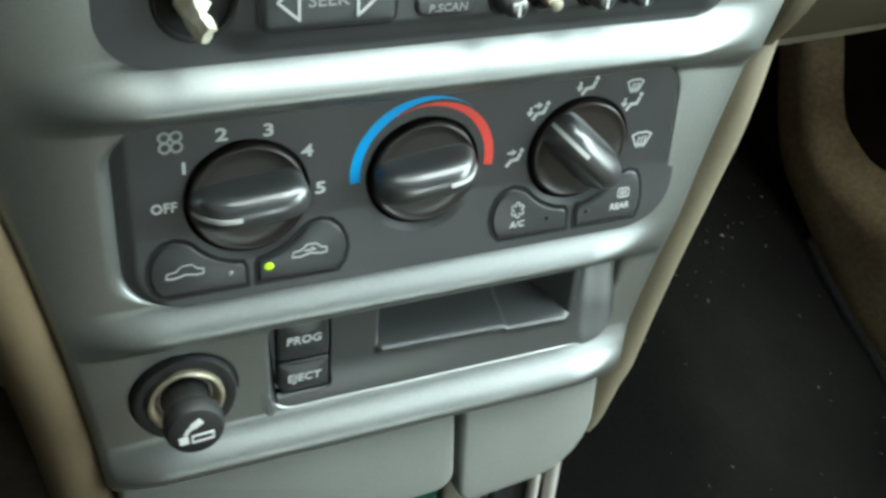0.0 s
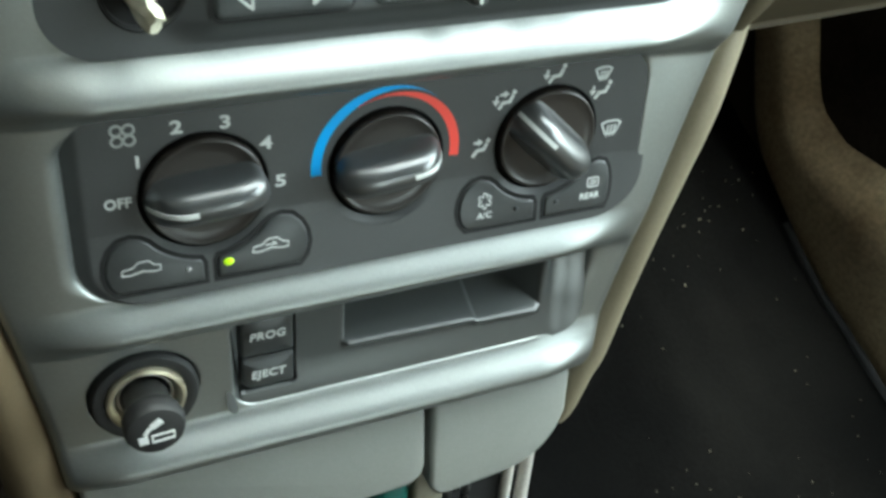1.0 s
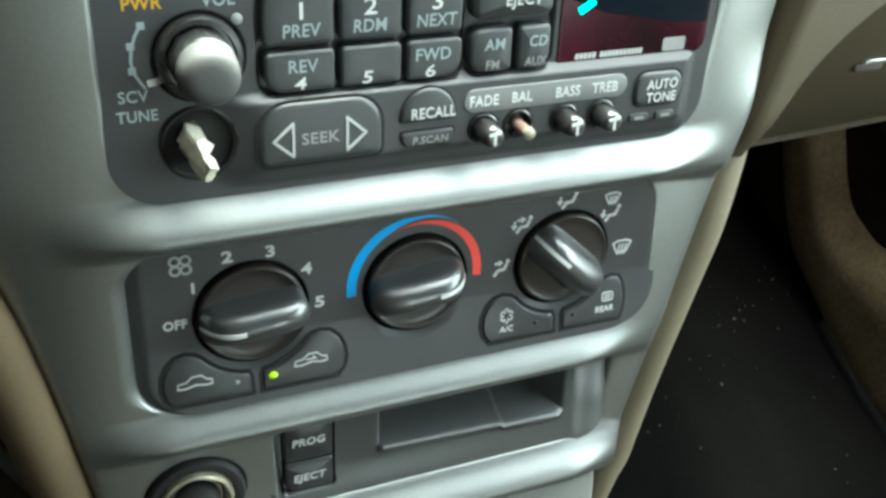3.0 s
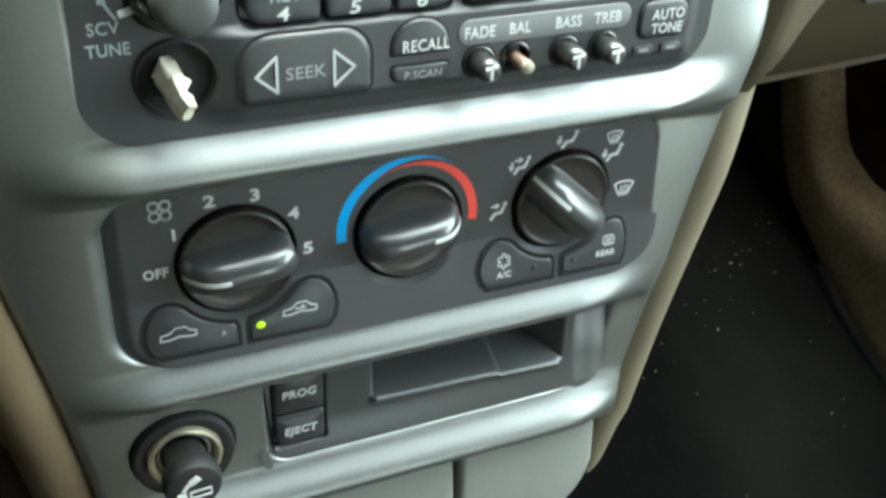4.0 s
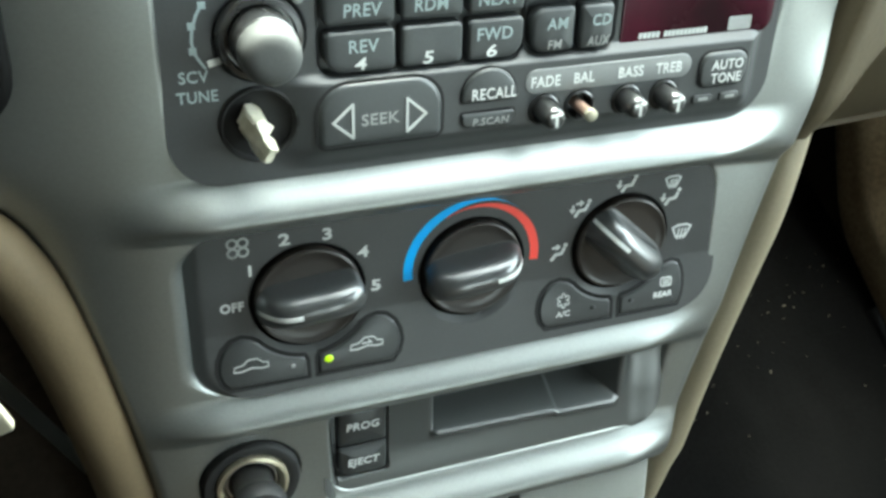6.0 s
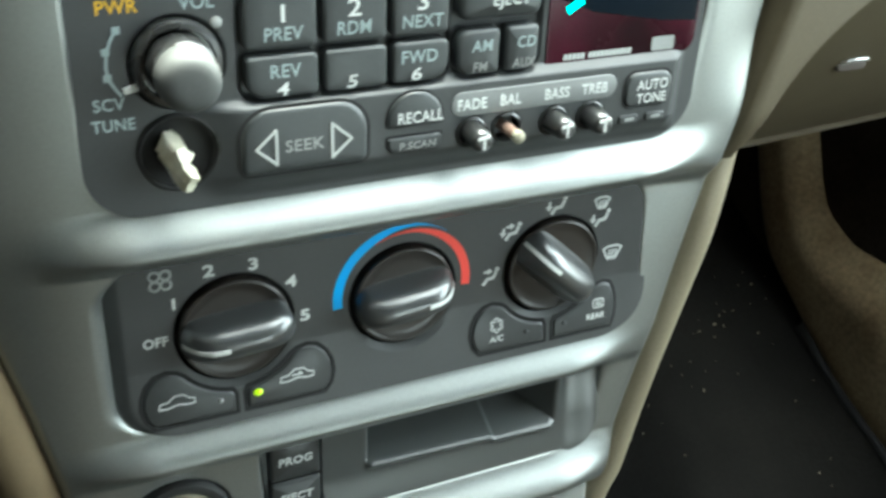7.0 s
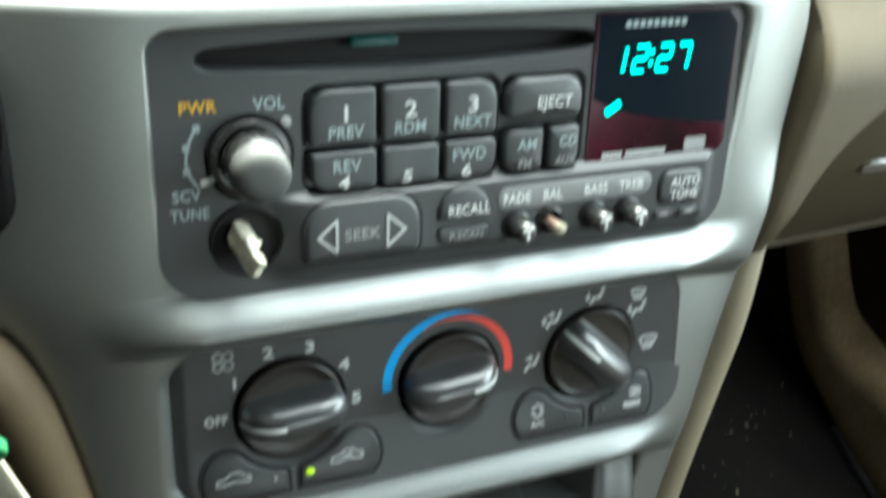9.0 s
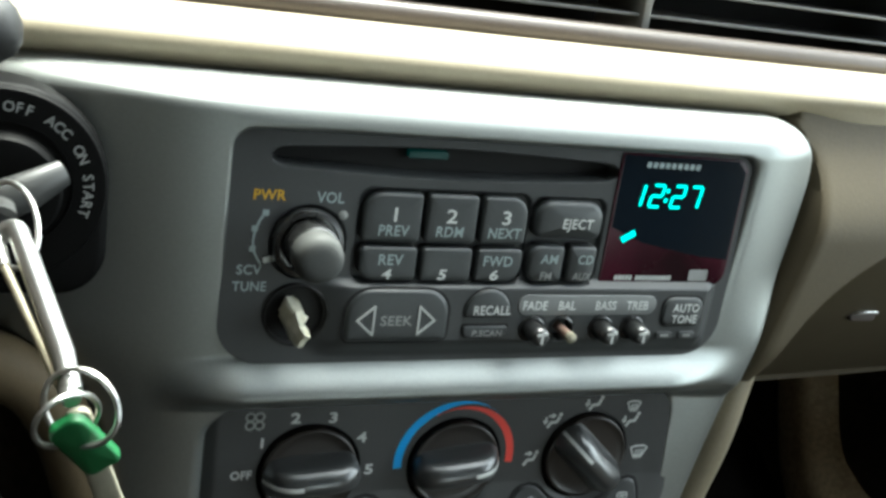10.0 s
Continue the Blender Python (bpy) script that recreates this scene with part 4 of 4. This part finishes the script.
m = pose(-138.0, -137.5, 98.6, 4, 0, 0) @ Matrix.Rotation(radians(-19), 4, "Y") @ Matrix.Diagonal((0.9, 0.9, 0.9, 1))
bm = plate(rrect(-2.4, 2.6, -27.0, 0, (0.8, 0.8, 2.0, 2.0), 5), -0.8, 0.8, 0.5, 0.2)
bm.transform(m)
part("key_tag", bm, PALEKEY, keys, "pale plastic tag")

# ---- stalk of the steering column ----
stalk = thing("column_stalk", (-172, -50, 146.5), "black control stalk knob beside the dash", "control stalk")
part("stalk_arm", tube([(-232, -20, 134.5), (-192, -42, 142.5), (-170, -50, 146.5)], [5, 4.5, 5], False, 14), RUBBER, stalk)
part("stalk_knob", tube([(-170, -50, 146.5), (-167.5, -50.6, 147.1), (-164, -51.2, 147.8), (-158, -52, 149), (-153, -52.7, 149.7), (-150, -53, 150.1), (-148.4, -53.2, 150.4), (-147.8, -53.3, 150.5)], [5, 6.8, 7.8, 8.3, 7.8, 6.2, 4.0, 1.5], False, 32), RUBBER, stalk)


# ---- cream trim round the console ----
def sweep(profile, path):
    """A strip whose cross-section (out, y) follows a path of (x, z, y, direction out)."""
    bm = bmesh.new()
    made = [ring(bm, [(x + o * w * nx, y + dy, z + o * w * nz) for o, dy in profile]) for x, z, y, nx, nz, w in path]
    for p, q in zip(made, made[1:]):
        bridge(bm, p, q)
    bm.faces.new(made[0][::-1])
    bm.faces.new(made[-1])
    return bm


def oval(cx, cy, a, b, n=20):
    return [(cx + a * math.cos(2 * math.pi * k / n), cy + b * math.sin(2 * math.pi * k / n)) for k in range(n)]


path = []
for z in np.linspace(-145, 116, 84):
    e = 0.5
    nx = Vector((1, -(float(right_edge(z + e)) - float(right_edge(z - e))) / (2 * e))).normalized()
    taper = 1.0 if z > -138 else 0.4 + 0.6 * math.sqrt(max(0, 1 - ((-138 - z) / 7.2) ** 2))
    path.append((float(right_edge(z)) + 0.6 - 0.2 * max(0.0, -112 - z), z, float(base_y(z)) + 9 + 10 * float(step(-10, 66, z)) + 12 * float(step(82, 116, z)), nx.x, nx.y, taper * float(curve(z, (-145, -105, -64, -10, 30, 66, 116), (0.92, 1.24, 1.32, 1.36, 1.34, 1.15, 1.0)))))
bm = sweep(oval(4.6, 0, 5.0, 6.5), path)
solid("console_trim", bm, CREAM_HALF_SHADED, (85, 5, -135), "cream plastic trim strip along the console, mid-toned for the light on it", "trim", "structure")
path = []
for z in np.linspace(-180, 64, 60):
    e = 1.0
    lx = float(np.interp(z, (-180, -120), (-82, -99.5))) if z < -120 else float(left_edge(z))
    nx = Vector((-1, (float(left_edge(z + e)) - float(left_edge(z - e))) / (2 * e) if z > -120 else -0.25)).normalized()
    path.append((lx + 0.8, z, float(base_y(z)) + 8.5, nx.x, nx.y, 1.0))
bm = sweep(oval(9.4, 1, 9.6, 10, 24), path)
solid("console_trim", bm, CREAM_SHADED_LEFT, (-105, 5, -150), "cream rounded trim strip on the driver side, coloured dark for its shade", "trim", "structure")


# ---- dashboard ----
def dash_profile_sweep(profile, xs_, bend, other):
    """A long moulding of one profile that passes over into another one beyond the console."""
    bm = bmesh.new()
    made = []
    for x in xs_:
        q = float(step(108, 150, x))
        made.append(ring(bm, [(x, p[0] * (1 - q) + o[0] * q + bend(x), p[1] * (1 - q) + o[1] * q) for p, o in zip(profile, other)]))
    for p, q in zip(made, made[1:]):
        for i in range(len(p) - 1):
            bm.faces.new((p[i], p[i + 1], q[i + 1], q[i]))
    return bm


nose = [(60, 128), (20, 131), (9, 134.6), (4.5, 137.4), (1.6, 139.8), (0.8, 142.2), (2.6, 145.4), (8, 148.4), (16, 150.2), (26, 150.8), (38, 150), (60, 148)]


def smooth_line(pts, n=6):
    """A smooth curve through points."""
    pts = [Vector(p) for p in pts]
    out = []
    for i in range(len(pts) - 1):
        p0, p1, p2, p3 = pts[max(i - 1, 0)], pts[i], pts[i + 1], pts[min(i + 2, len(pts) - 1)]
        for k in range(n):
            t = k / n
            out.append(0.5 * (2 * p1 + (p2 - p0) * t + (2 * p0 - 5 * p1 + 4 * p2 - p3) * t * t + (3 * p1 - p0 - 3 * p2 + p3) * t ** 3))
    return [tuple(p) for p in out + [pts[-1]]]


fine_nose = smooth_line(nose)
flat_nose = smooth_line([(9, 124), (6, 127.5), (4.2, 131), (3.0, 134.5), (1.9, 138.5)] + nose[5:])
solid("dash_top_pad", dash_profile_sweep(fine_nose, np.linspace(-330, 560, 110), lambda x: 0.00012 * x * x, flat_nose), CREAM, (0, 20, 130), "cream padded upper dash above the console", "dashboard", "structure")


def flare(x):
    """Height at which the cream surround of the console turns under into the recessed glovebox front."""
    return curve(x, (98, 106, 113, 120, 128, 137, 147, 160, 176, 200, 300, 560), (-84, -44, -10, 16, 36, 52, 63.5, 73, 80.5, 87.5, 94, 98))


def dash_right_y(x, z):
    zc = np.minimum(z, Z_TOP - 0.5)
    run = (bezel_right(zc + 0.25) - bezel_right(zc - 0.25)) / 0.5
    e = (x - bezel_right(zc)) / np.sqrt(1 + run * run)
    upper = 3.5 + 0.00013 * x * x
    surround = base_y(np.minimum(z, 120)) + 2.8 + 0.10 * np.clip(e - 7, 0, 400) + 13 * step(48, 4, z) + 6.5 * (1 - np.sqrt(1 - np.clip((7 - e) / 7.2, 0, 0.99) ** 2))
    surround = np.minimum(surround, upper) * step(140, 90, z) + upper * (1 - step(140, 90, z))
    box = upper + 8 + 95 * np.clip((100 - z) / 121, 0, 1.12) ** 1.5
    s = z - flare(x)
    soft = 6 + 16 * step(140, 300, x)
    inside = step(-1, 1, s / soft)
    return surround * inside + np.maximum(box, surround) * (1 - inside) + (15 - 5 * step(90, 112, z)) * step(2.6, 0.8, e)


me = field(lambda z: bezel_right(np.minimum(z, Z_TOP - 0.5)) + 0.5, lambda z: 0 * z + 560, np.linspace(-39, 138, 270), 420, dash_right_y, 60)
dash = field_object("dash_panel", me, CREAM_SHADED_DASH, (250, 20, 0))
tagged(dash, "cream plastic dash panel and glovebox front, coloured darker for their shade", "dashboard", "", "structure")
LTX, LTZ = 231.5, 33.5
LTY = float(dash_right_y(np.array(LTX), np.array(LTZ)))
latch = thing("glovebox_latch", (LTX, LTY, LTZ), "small dull metal glovebox latch on the beige panel", "latch")
part("latch_plate", plate(rrect(LTX - 8, LTX + 8, LTZ - 3.6, LTZ + 3.6, 2.5, 4), LTY - 1.0, LTY + 8, 1.0), TAUPE, latch)
part("latch_lip", tube([(LTX + 7 * math.cos(a), LTY - 1.5 - 2.5 * math.sin(a), LTZ + 1.2 + 1.6 * math.sin(a)) for a in np.linspace(0, math.pi, 15)], 0.9, False, 10), CHROME, latch, "thin bright pull lip")

# ---- air vent above the dash ----
vent = thing("dash_air_vent", (60, 46, 158), "black dash air vent with thin horizontal slats", "air vent")
part("vent_lip", tube([(x, 39 + 0.00012 * x * x, 153.2) for x in np.linspace(-330, 560, 40)], 4.6, False, 16, None, 1.0), TAUPE, vent, "brown-grey lower lip of the vent")
part("vent_well", plate([(-40, 148), (430, 148), (430, 205), (-40, 205)], 92, 110, 1.0), HOLE, vent)
for k in range(4):
    bm = bmesh.new()
    z = 161.2 + 10.4 * k
    slab(bm, [(-40, z), (430, z), (430, z + 1.1), (-40, z + 1.1)], 50, 84, 0.3)
    part("slat", bm, SLAT, vent)
for x in (71.5, 234):
    part("divider", plate([(x, 150), (x + 3.4, 150), (x + 3.4, 203), (x, 203)], 47, 84, 0.5), SLAT, vent)
solid("dash_hood", plate([(-330, 202), (560, 202), (560, 214), (-330, 214)], 50, 680, 4.0), CREAM, (100, 200, 205), "cream dash hood over the vents", "dashboard", "structure")
solid("dash_back", plate([(-330, 100), (-42, 100), (-42, 206), (-330, 206)], 62, 80, 1.0), CREAM, (-180, 70, 100), "cream dash panel behind the bezel", "dashboard", "structure")

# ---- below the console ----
# Dark sheet added in place of the shade in the driver footwell.
solid("footwell_shade_sheet", plate([(-420, -400), (-106, -400), (-112, -60), (-122, 20), (-420, 20)], 66, 86, 2.0), SHADE, (-260, 76, -400), "dark brown sheet standing in for the shade of the driver footwell", "lower dash", "structure")
# Black sheet in place of the shade below the console.
solid("tunnel_shade_sheet", plate([(-92, -330), (78, -330), (82, -100), (-100, -100)], 36, 60, 1.0), HOLE, (0, 40, -330), "black sheet standing in for the shade under the console", "lining", "structure")
solid("bracket", tube([(79.5, 30, -128), (82.5, 34, -205), (84, 36, -265)], 2.8, False, 14), BARE_METAL, (86, 34, -250), "polished metal upright under the console", "bracket")
solid("bracket", tube([(88.4, 30, -134), (91.6, 34, -205), (93.6, 36, -270)], 3.3, False, 14), BARE_METAL, (92, 34, -260), "pale polished metal upright beside the console trim", "bracket")
solid("pale_tag", plate(rrect(24, 37.5, -192, -148, (2, 2, 2, 6), 5), 10, 16, 2.0), PALEKEY, (22, 13, -185), "pale plastic tab hanging below the ashtray door", "tab")
solid("teal_item", plate(rrect(6, 22.5, -204, -160, (2, 2, 3, 8), 5), 11, 20, 3.0), TEALBIT, (10, 8, -195), "dark teal plastic item below the ashtray door", "plastic item")
solid("cable", tube([(36, 22, -150), (40, 20, -166), (47, 24, -185), (50, 30, -215)], 2.4, False, 10), GLOSS, (40, 22, -200), "black cable hanging below the console", "cable")
solid("cable", tube([(46, 26, -150), (55, 24, -170), (58, 28, -190), (60, 32, -215)], 2.0, False, 10), GLOSS, (52, 26, -200), "thin black cable hanging below the console", "cable")


# ---- column cover and instrument block, unseen, added to hold back light ----
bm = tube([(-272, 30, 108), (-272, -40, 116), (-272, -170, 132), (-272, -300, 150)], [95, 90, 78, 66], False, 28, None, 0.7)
solid("wall_column", bm, SHADE, (-262, -100, 60), "unseen dark column cover that keeps light off the console", "column cover", "structure")

solid("wall_cluster", plate([(-396, 150), (-172, 150), (-172, 330), (-396, 330)], -30, 300, 12.0), SHADE, (-400, 100, 150), "unseen dark instrument block that keeps windscreen light off the console", "instrument housing", "structure")

# ---- cabin shell; walls and roof out of view are set to shape the light ----
FLOOR = -0.12


def wall(name, x0, x1, y0, y1, z0, z1, mat, label, category="wall"):
    bm = bmesh.new()
    bmesh.ops.create_cube(bm, size=1)
    for v in bm.verts:
        v.co = Vector((x0 + (v.co.x + 0.5) * (x1 - x0), y0 + (v.co.y + 0.5) * (y1 - y0), z0 + (v.co.z + 0.5) * (z1 - z0)))
    bmesh.ops.bevel(bm, geom=bm.edges[:], offset=0.006, segments=2, affect="EDGES")
    o = Vector(((x0 + x1) / 2, (y0 + y1) / 2, z0))
    ob = new(name, mesh_of(name, bm, mat, 40, o, False))
    ob.location = o
    return tagged(ob, label, category, "", "structure")


wall("ground", -400, 400, -400, 400, -0.5, -0.4, GROUND, "grey asphalt ground outside the car", "ground")
bm = bmesh.new()
bmesh.ops.create_grid(bm, x_segments=150, y_segments=170, size=0.5)
for v in bm.verts:
    x, y = v.co.x * 1.6, v.co.y * 2.5 - 0.5
    v.co = Vector((x, y, 0.010 * noise.noise(Vector((x * 6, y * 6, 0))) + 0.004 * noise.noise(Vector((x * 30, y * 30, 3))) + max(0, y - 0.36) * 1.3))
o = Vector((0, 0, 0))
floor = new("floor", mesh_of("floor", bm, CARPET, 60, o, False))
floor.location.z = FLOOR
tagged(floor, "worn black carpet on the car floor", "carpet", "", "structure")
wall("wall_front", -0.76, 0.76, 0.66, 0.70, -0.19, 0.60, SHADE, "footwell bulkhead coloured dark for its shade")
# Added black sheet; it closes the driver window to darken the console's left.
wall("wall_left", -0.47, -0.42, -1.75, 0.7, -0.19, 0.95, HOLE, "unseen black sheet that shuts out light from the driver window")
# Unseen; tone and sill height are set for reflections in the console.
wall("wall_right", 0.75, 0.80, -1.75, 0.7, -0.19, 0.47, DOOR_TRIM, "unseen beige door lining, toned to brighten the console's right side")
# Unseen rear walls; the opening they leave is sized for highlights on the dials.
wall("wall_rear_quarter", 0.75, 0.80, -1.75, -0.90, 0.45, 1.06, LINING, "unseen grey-brown rear quarter wall that limits side light")
wall("wall_back", -0.47, 0.8, -1.80, -1.74, -0.19, 0.34, LINING, "unseen grey-brown rear wall below the opening that lights the dials")
wall("wall_back_top", -0.05, 0.8, -1.80, -1.74, 0.82, 1.08, LINING, "unseen grey-brown rear wall above the opening that lights the dials")
wall("wall_back_quarter", -0.47, -0.05, -1.80, -1.74, 0.34, 1.08, LINING, "unseen grey-brown rear wall beside the opening that lights the dials")
# Two unseen sheets added to block light from the rear.
wall("wall_passenger_block", 0.24, 0.70, -0.80, -0.70, -0.19, 0.48, SHADE, "unseen dark sheet that blocks light behind the passenger place")
wall("wall_driver_block", -0.42, 0.10, -0.80, -0.74, -0.19, 1.05, SHADE, "unseen dark sheet that blocks light behind the driver place")
wall("pillar_right", 0.70, 0.80, -0.80, -0.68, 0.45, 1.06, LINING, "unseen grey-brown upright in the passenger-side light opening", "pillar")
wall("ceiling", -0.8, 0.8, -1.80, -0.20, 1.05, 1.10, HEADLINER, "beige headliner", "ceiling")
# Unseen roof piece added to cut the overhead light on the left.
wall("ceiling_driver_block", -0.47, 0.13, -0.20, 0.05, 1.05, 1.10, HEADLINER, "unseen beige sheet that blocks overhead light at the driver place", "ceiling")

# Another added piece out of view; it darkens the console's left end.
wall("ceiling_left_block", -0.47, -0.13, 0.05, 0.75, 1.05, 1.10, HEADLINER, "unseen beige sheet that blocks windscreen light on the left", "ceiling")
# The shade on the lower door is put into its dark colour.
wall("wall_door_lower", 0.60, 0.66, -0.70, 0.68, -0.19, 0.30, SHADE, "lower door lining coloured dark brown for its shade")

# ---- passenger footwell ----
bm = bmesh.new()
made = []
for y in np.linspace(-0.45, 0.37, 70):
    low = float(curve(y, (-0.45, 0.0, 0.1, 0.2, 0.24, 0.27, 0.30, 0.33, 0.37), (-0.112, -0.112, -0.118, -0.106, -0.098, -0.082, -0.056, -0.026, 0.02)))
    high = float(curve(y, (-0.45, 0.0, 0.115, 0.158, 0.2, 0.228, 0.255, 0.28, 0.37), (0.085, 0.062, 0.017, -0.004, -0.021, -0.021, -0.007, 0.016, 0.10)))
    row = [(0.61, low - 0.004), (0.586, low - 0.004)]
    for k in range(13):
        q = k / 12
        out = 0.024 * (1 - abs(2 * q - 0.8) ** 3.0 / 1.73) if q > 0.4 else 0.024 - 0.006 * (1 - q / 0.4) ** 3
        row.append((0.598 - out, low + (high - low) * q))
    row.append((0.612, high + 0.004))
    made.append(ring(bm, [(x, y, z) for x, z in row]))
for p, q in zip(made, made[1:]):
    bridge(bm, p, q)
bm.faces.new(made[0])
bm.faces.new(made[-1])
o = Vector((0.59, 0.0, -0.11))
kick = new("kick_panel", mesh_of("kick_panel", bm, DIRTY, 60, o, False))
kick.location = o
tagged(kick, "dirty beige kick panel along the side of the passenger footwell", "trim panel", "", "structure")
bm = tube([(0.581, y, float(curve(y, (-0.45, 0.0, 0.1, 0.2, 0.24), (-0.119, -0.119, -0.124, -0.112, -0.104)))) for y in np.linspace(-0.45, 0.17, 40)], 0.008, False, 12)
o = Vector((0.574, 0.0, -0.13))
seal = new("sill_seal", mesh_of("sill_seal", bm, RUBBER, 60, o, False))
seal.location = o
tagged(seal, "black rubber edging below the kick panel", "trim", "", "structure")

# ---- crumbs on the carpet ----
rng = random.Random(4)
bm = bmesh.new()
spots = [(rng.uniform(0.12, 0.56), rng.uniform(-0.2, 0.3)) for _ in range(16)]
for k in range(230):
    cx, cy = rng.choice(spots)
    x, y = (rng.gauss(cx, 0.035), rng.gauss(cy, 0.03)) if k % 3 else (rng.uniform(0.10, 0.56), rng.uniform(-0.20, 0.34))
    s = rng.choice((0.0005, 0.0005, 0.0006, 0.0006, 0.0007, 0.0008, 0.0012)) * rng.uniform(0.7, 1.3)
    m = pose(x, y, 0.010 * noise.noise(Vector((x * 6, y * 6, 0))) + 0.004 * noise.noise(Vector((x * 30, y * 30, 3))) + max(0, y - 0.36) * 1.3 + FLOOR + s * 0.6, rng.uniform(0, 90), rng.uniform(0, 90), rng.uniform(0, 180))
    bmesh.ops.create_icosphere(bm, subdivisions=1, radius=s, matrix=m @ Matrix.Diagonal((rng.uniform(0.7, 2.2), 1, 0.6, 1)))
ob = new("crumbs", mesh_of("crumbs", bm, CRUMB, 0, Vector((0, 0, 0)), False))
tagged(ob, "pale crumbs and grit scattered over the black carpet", "crumbs", "", "stuff")
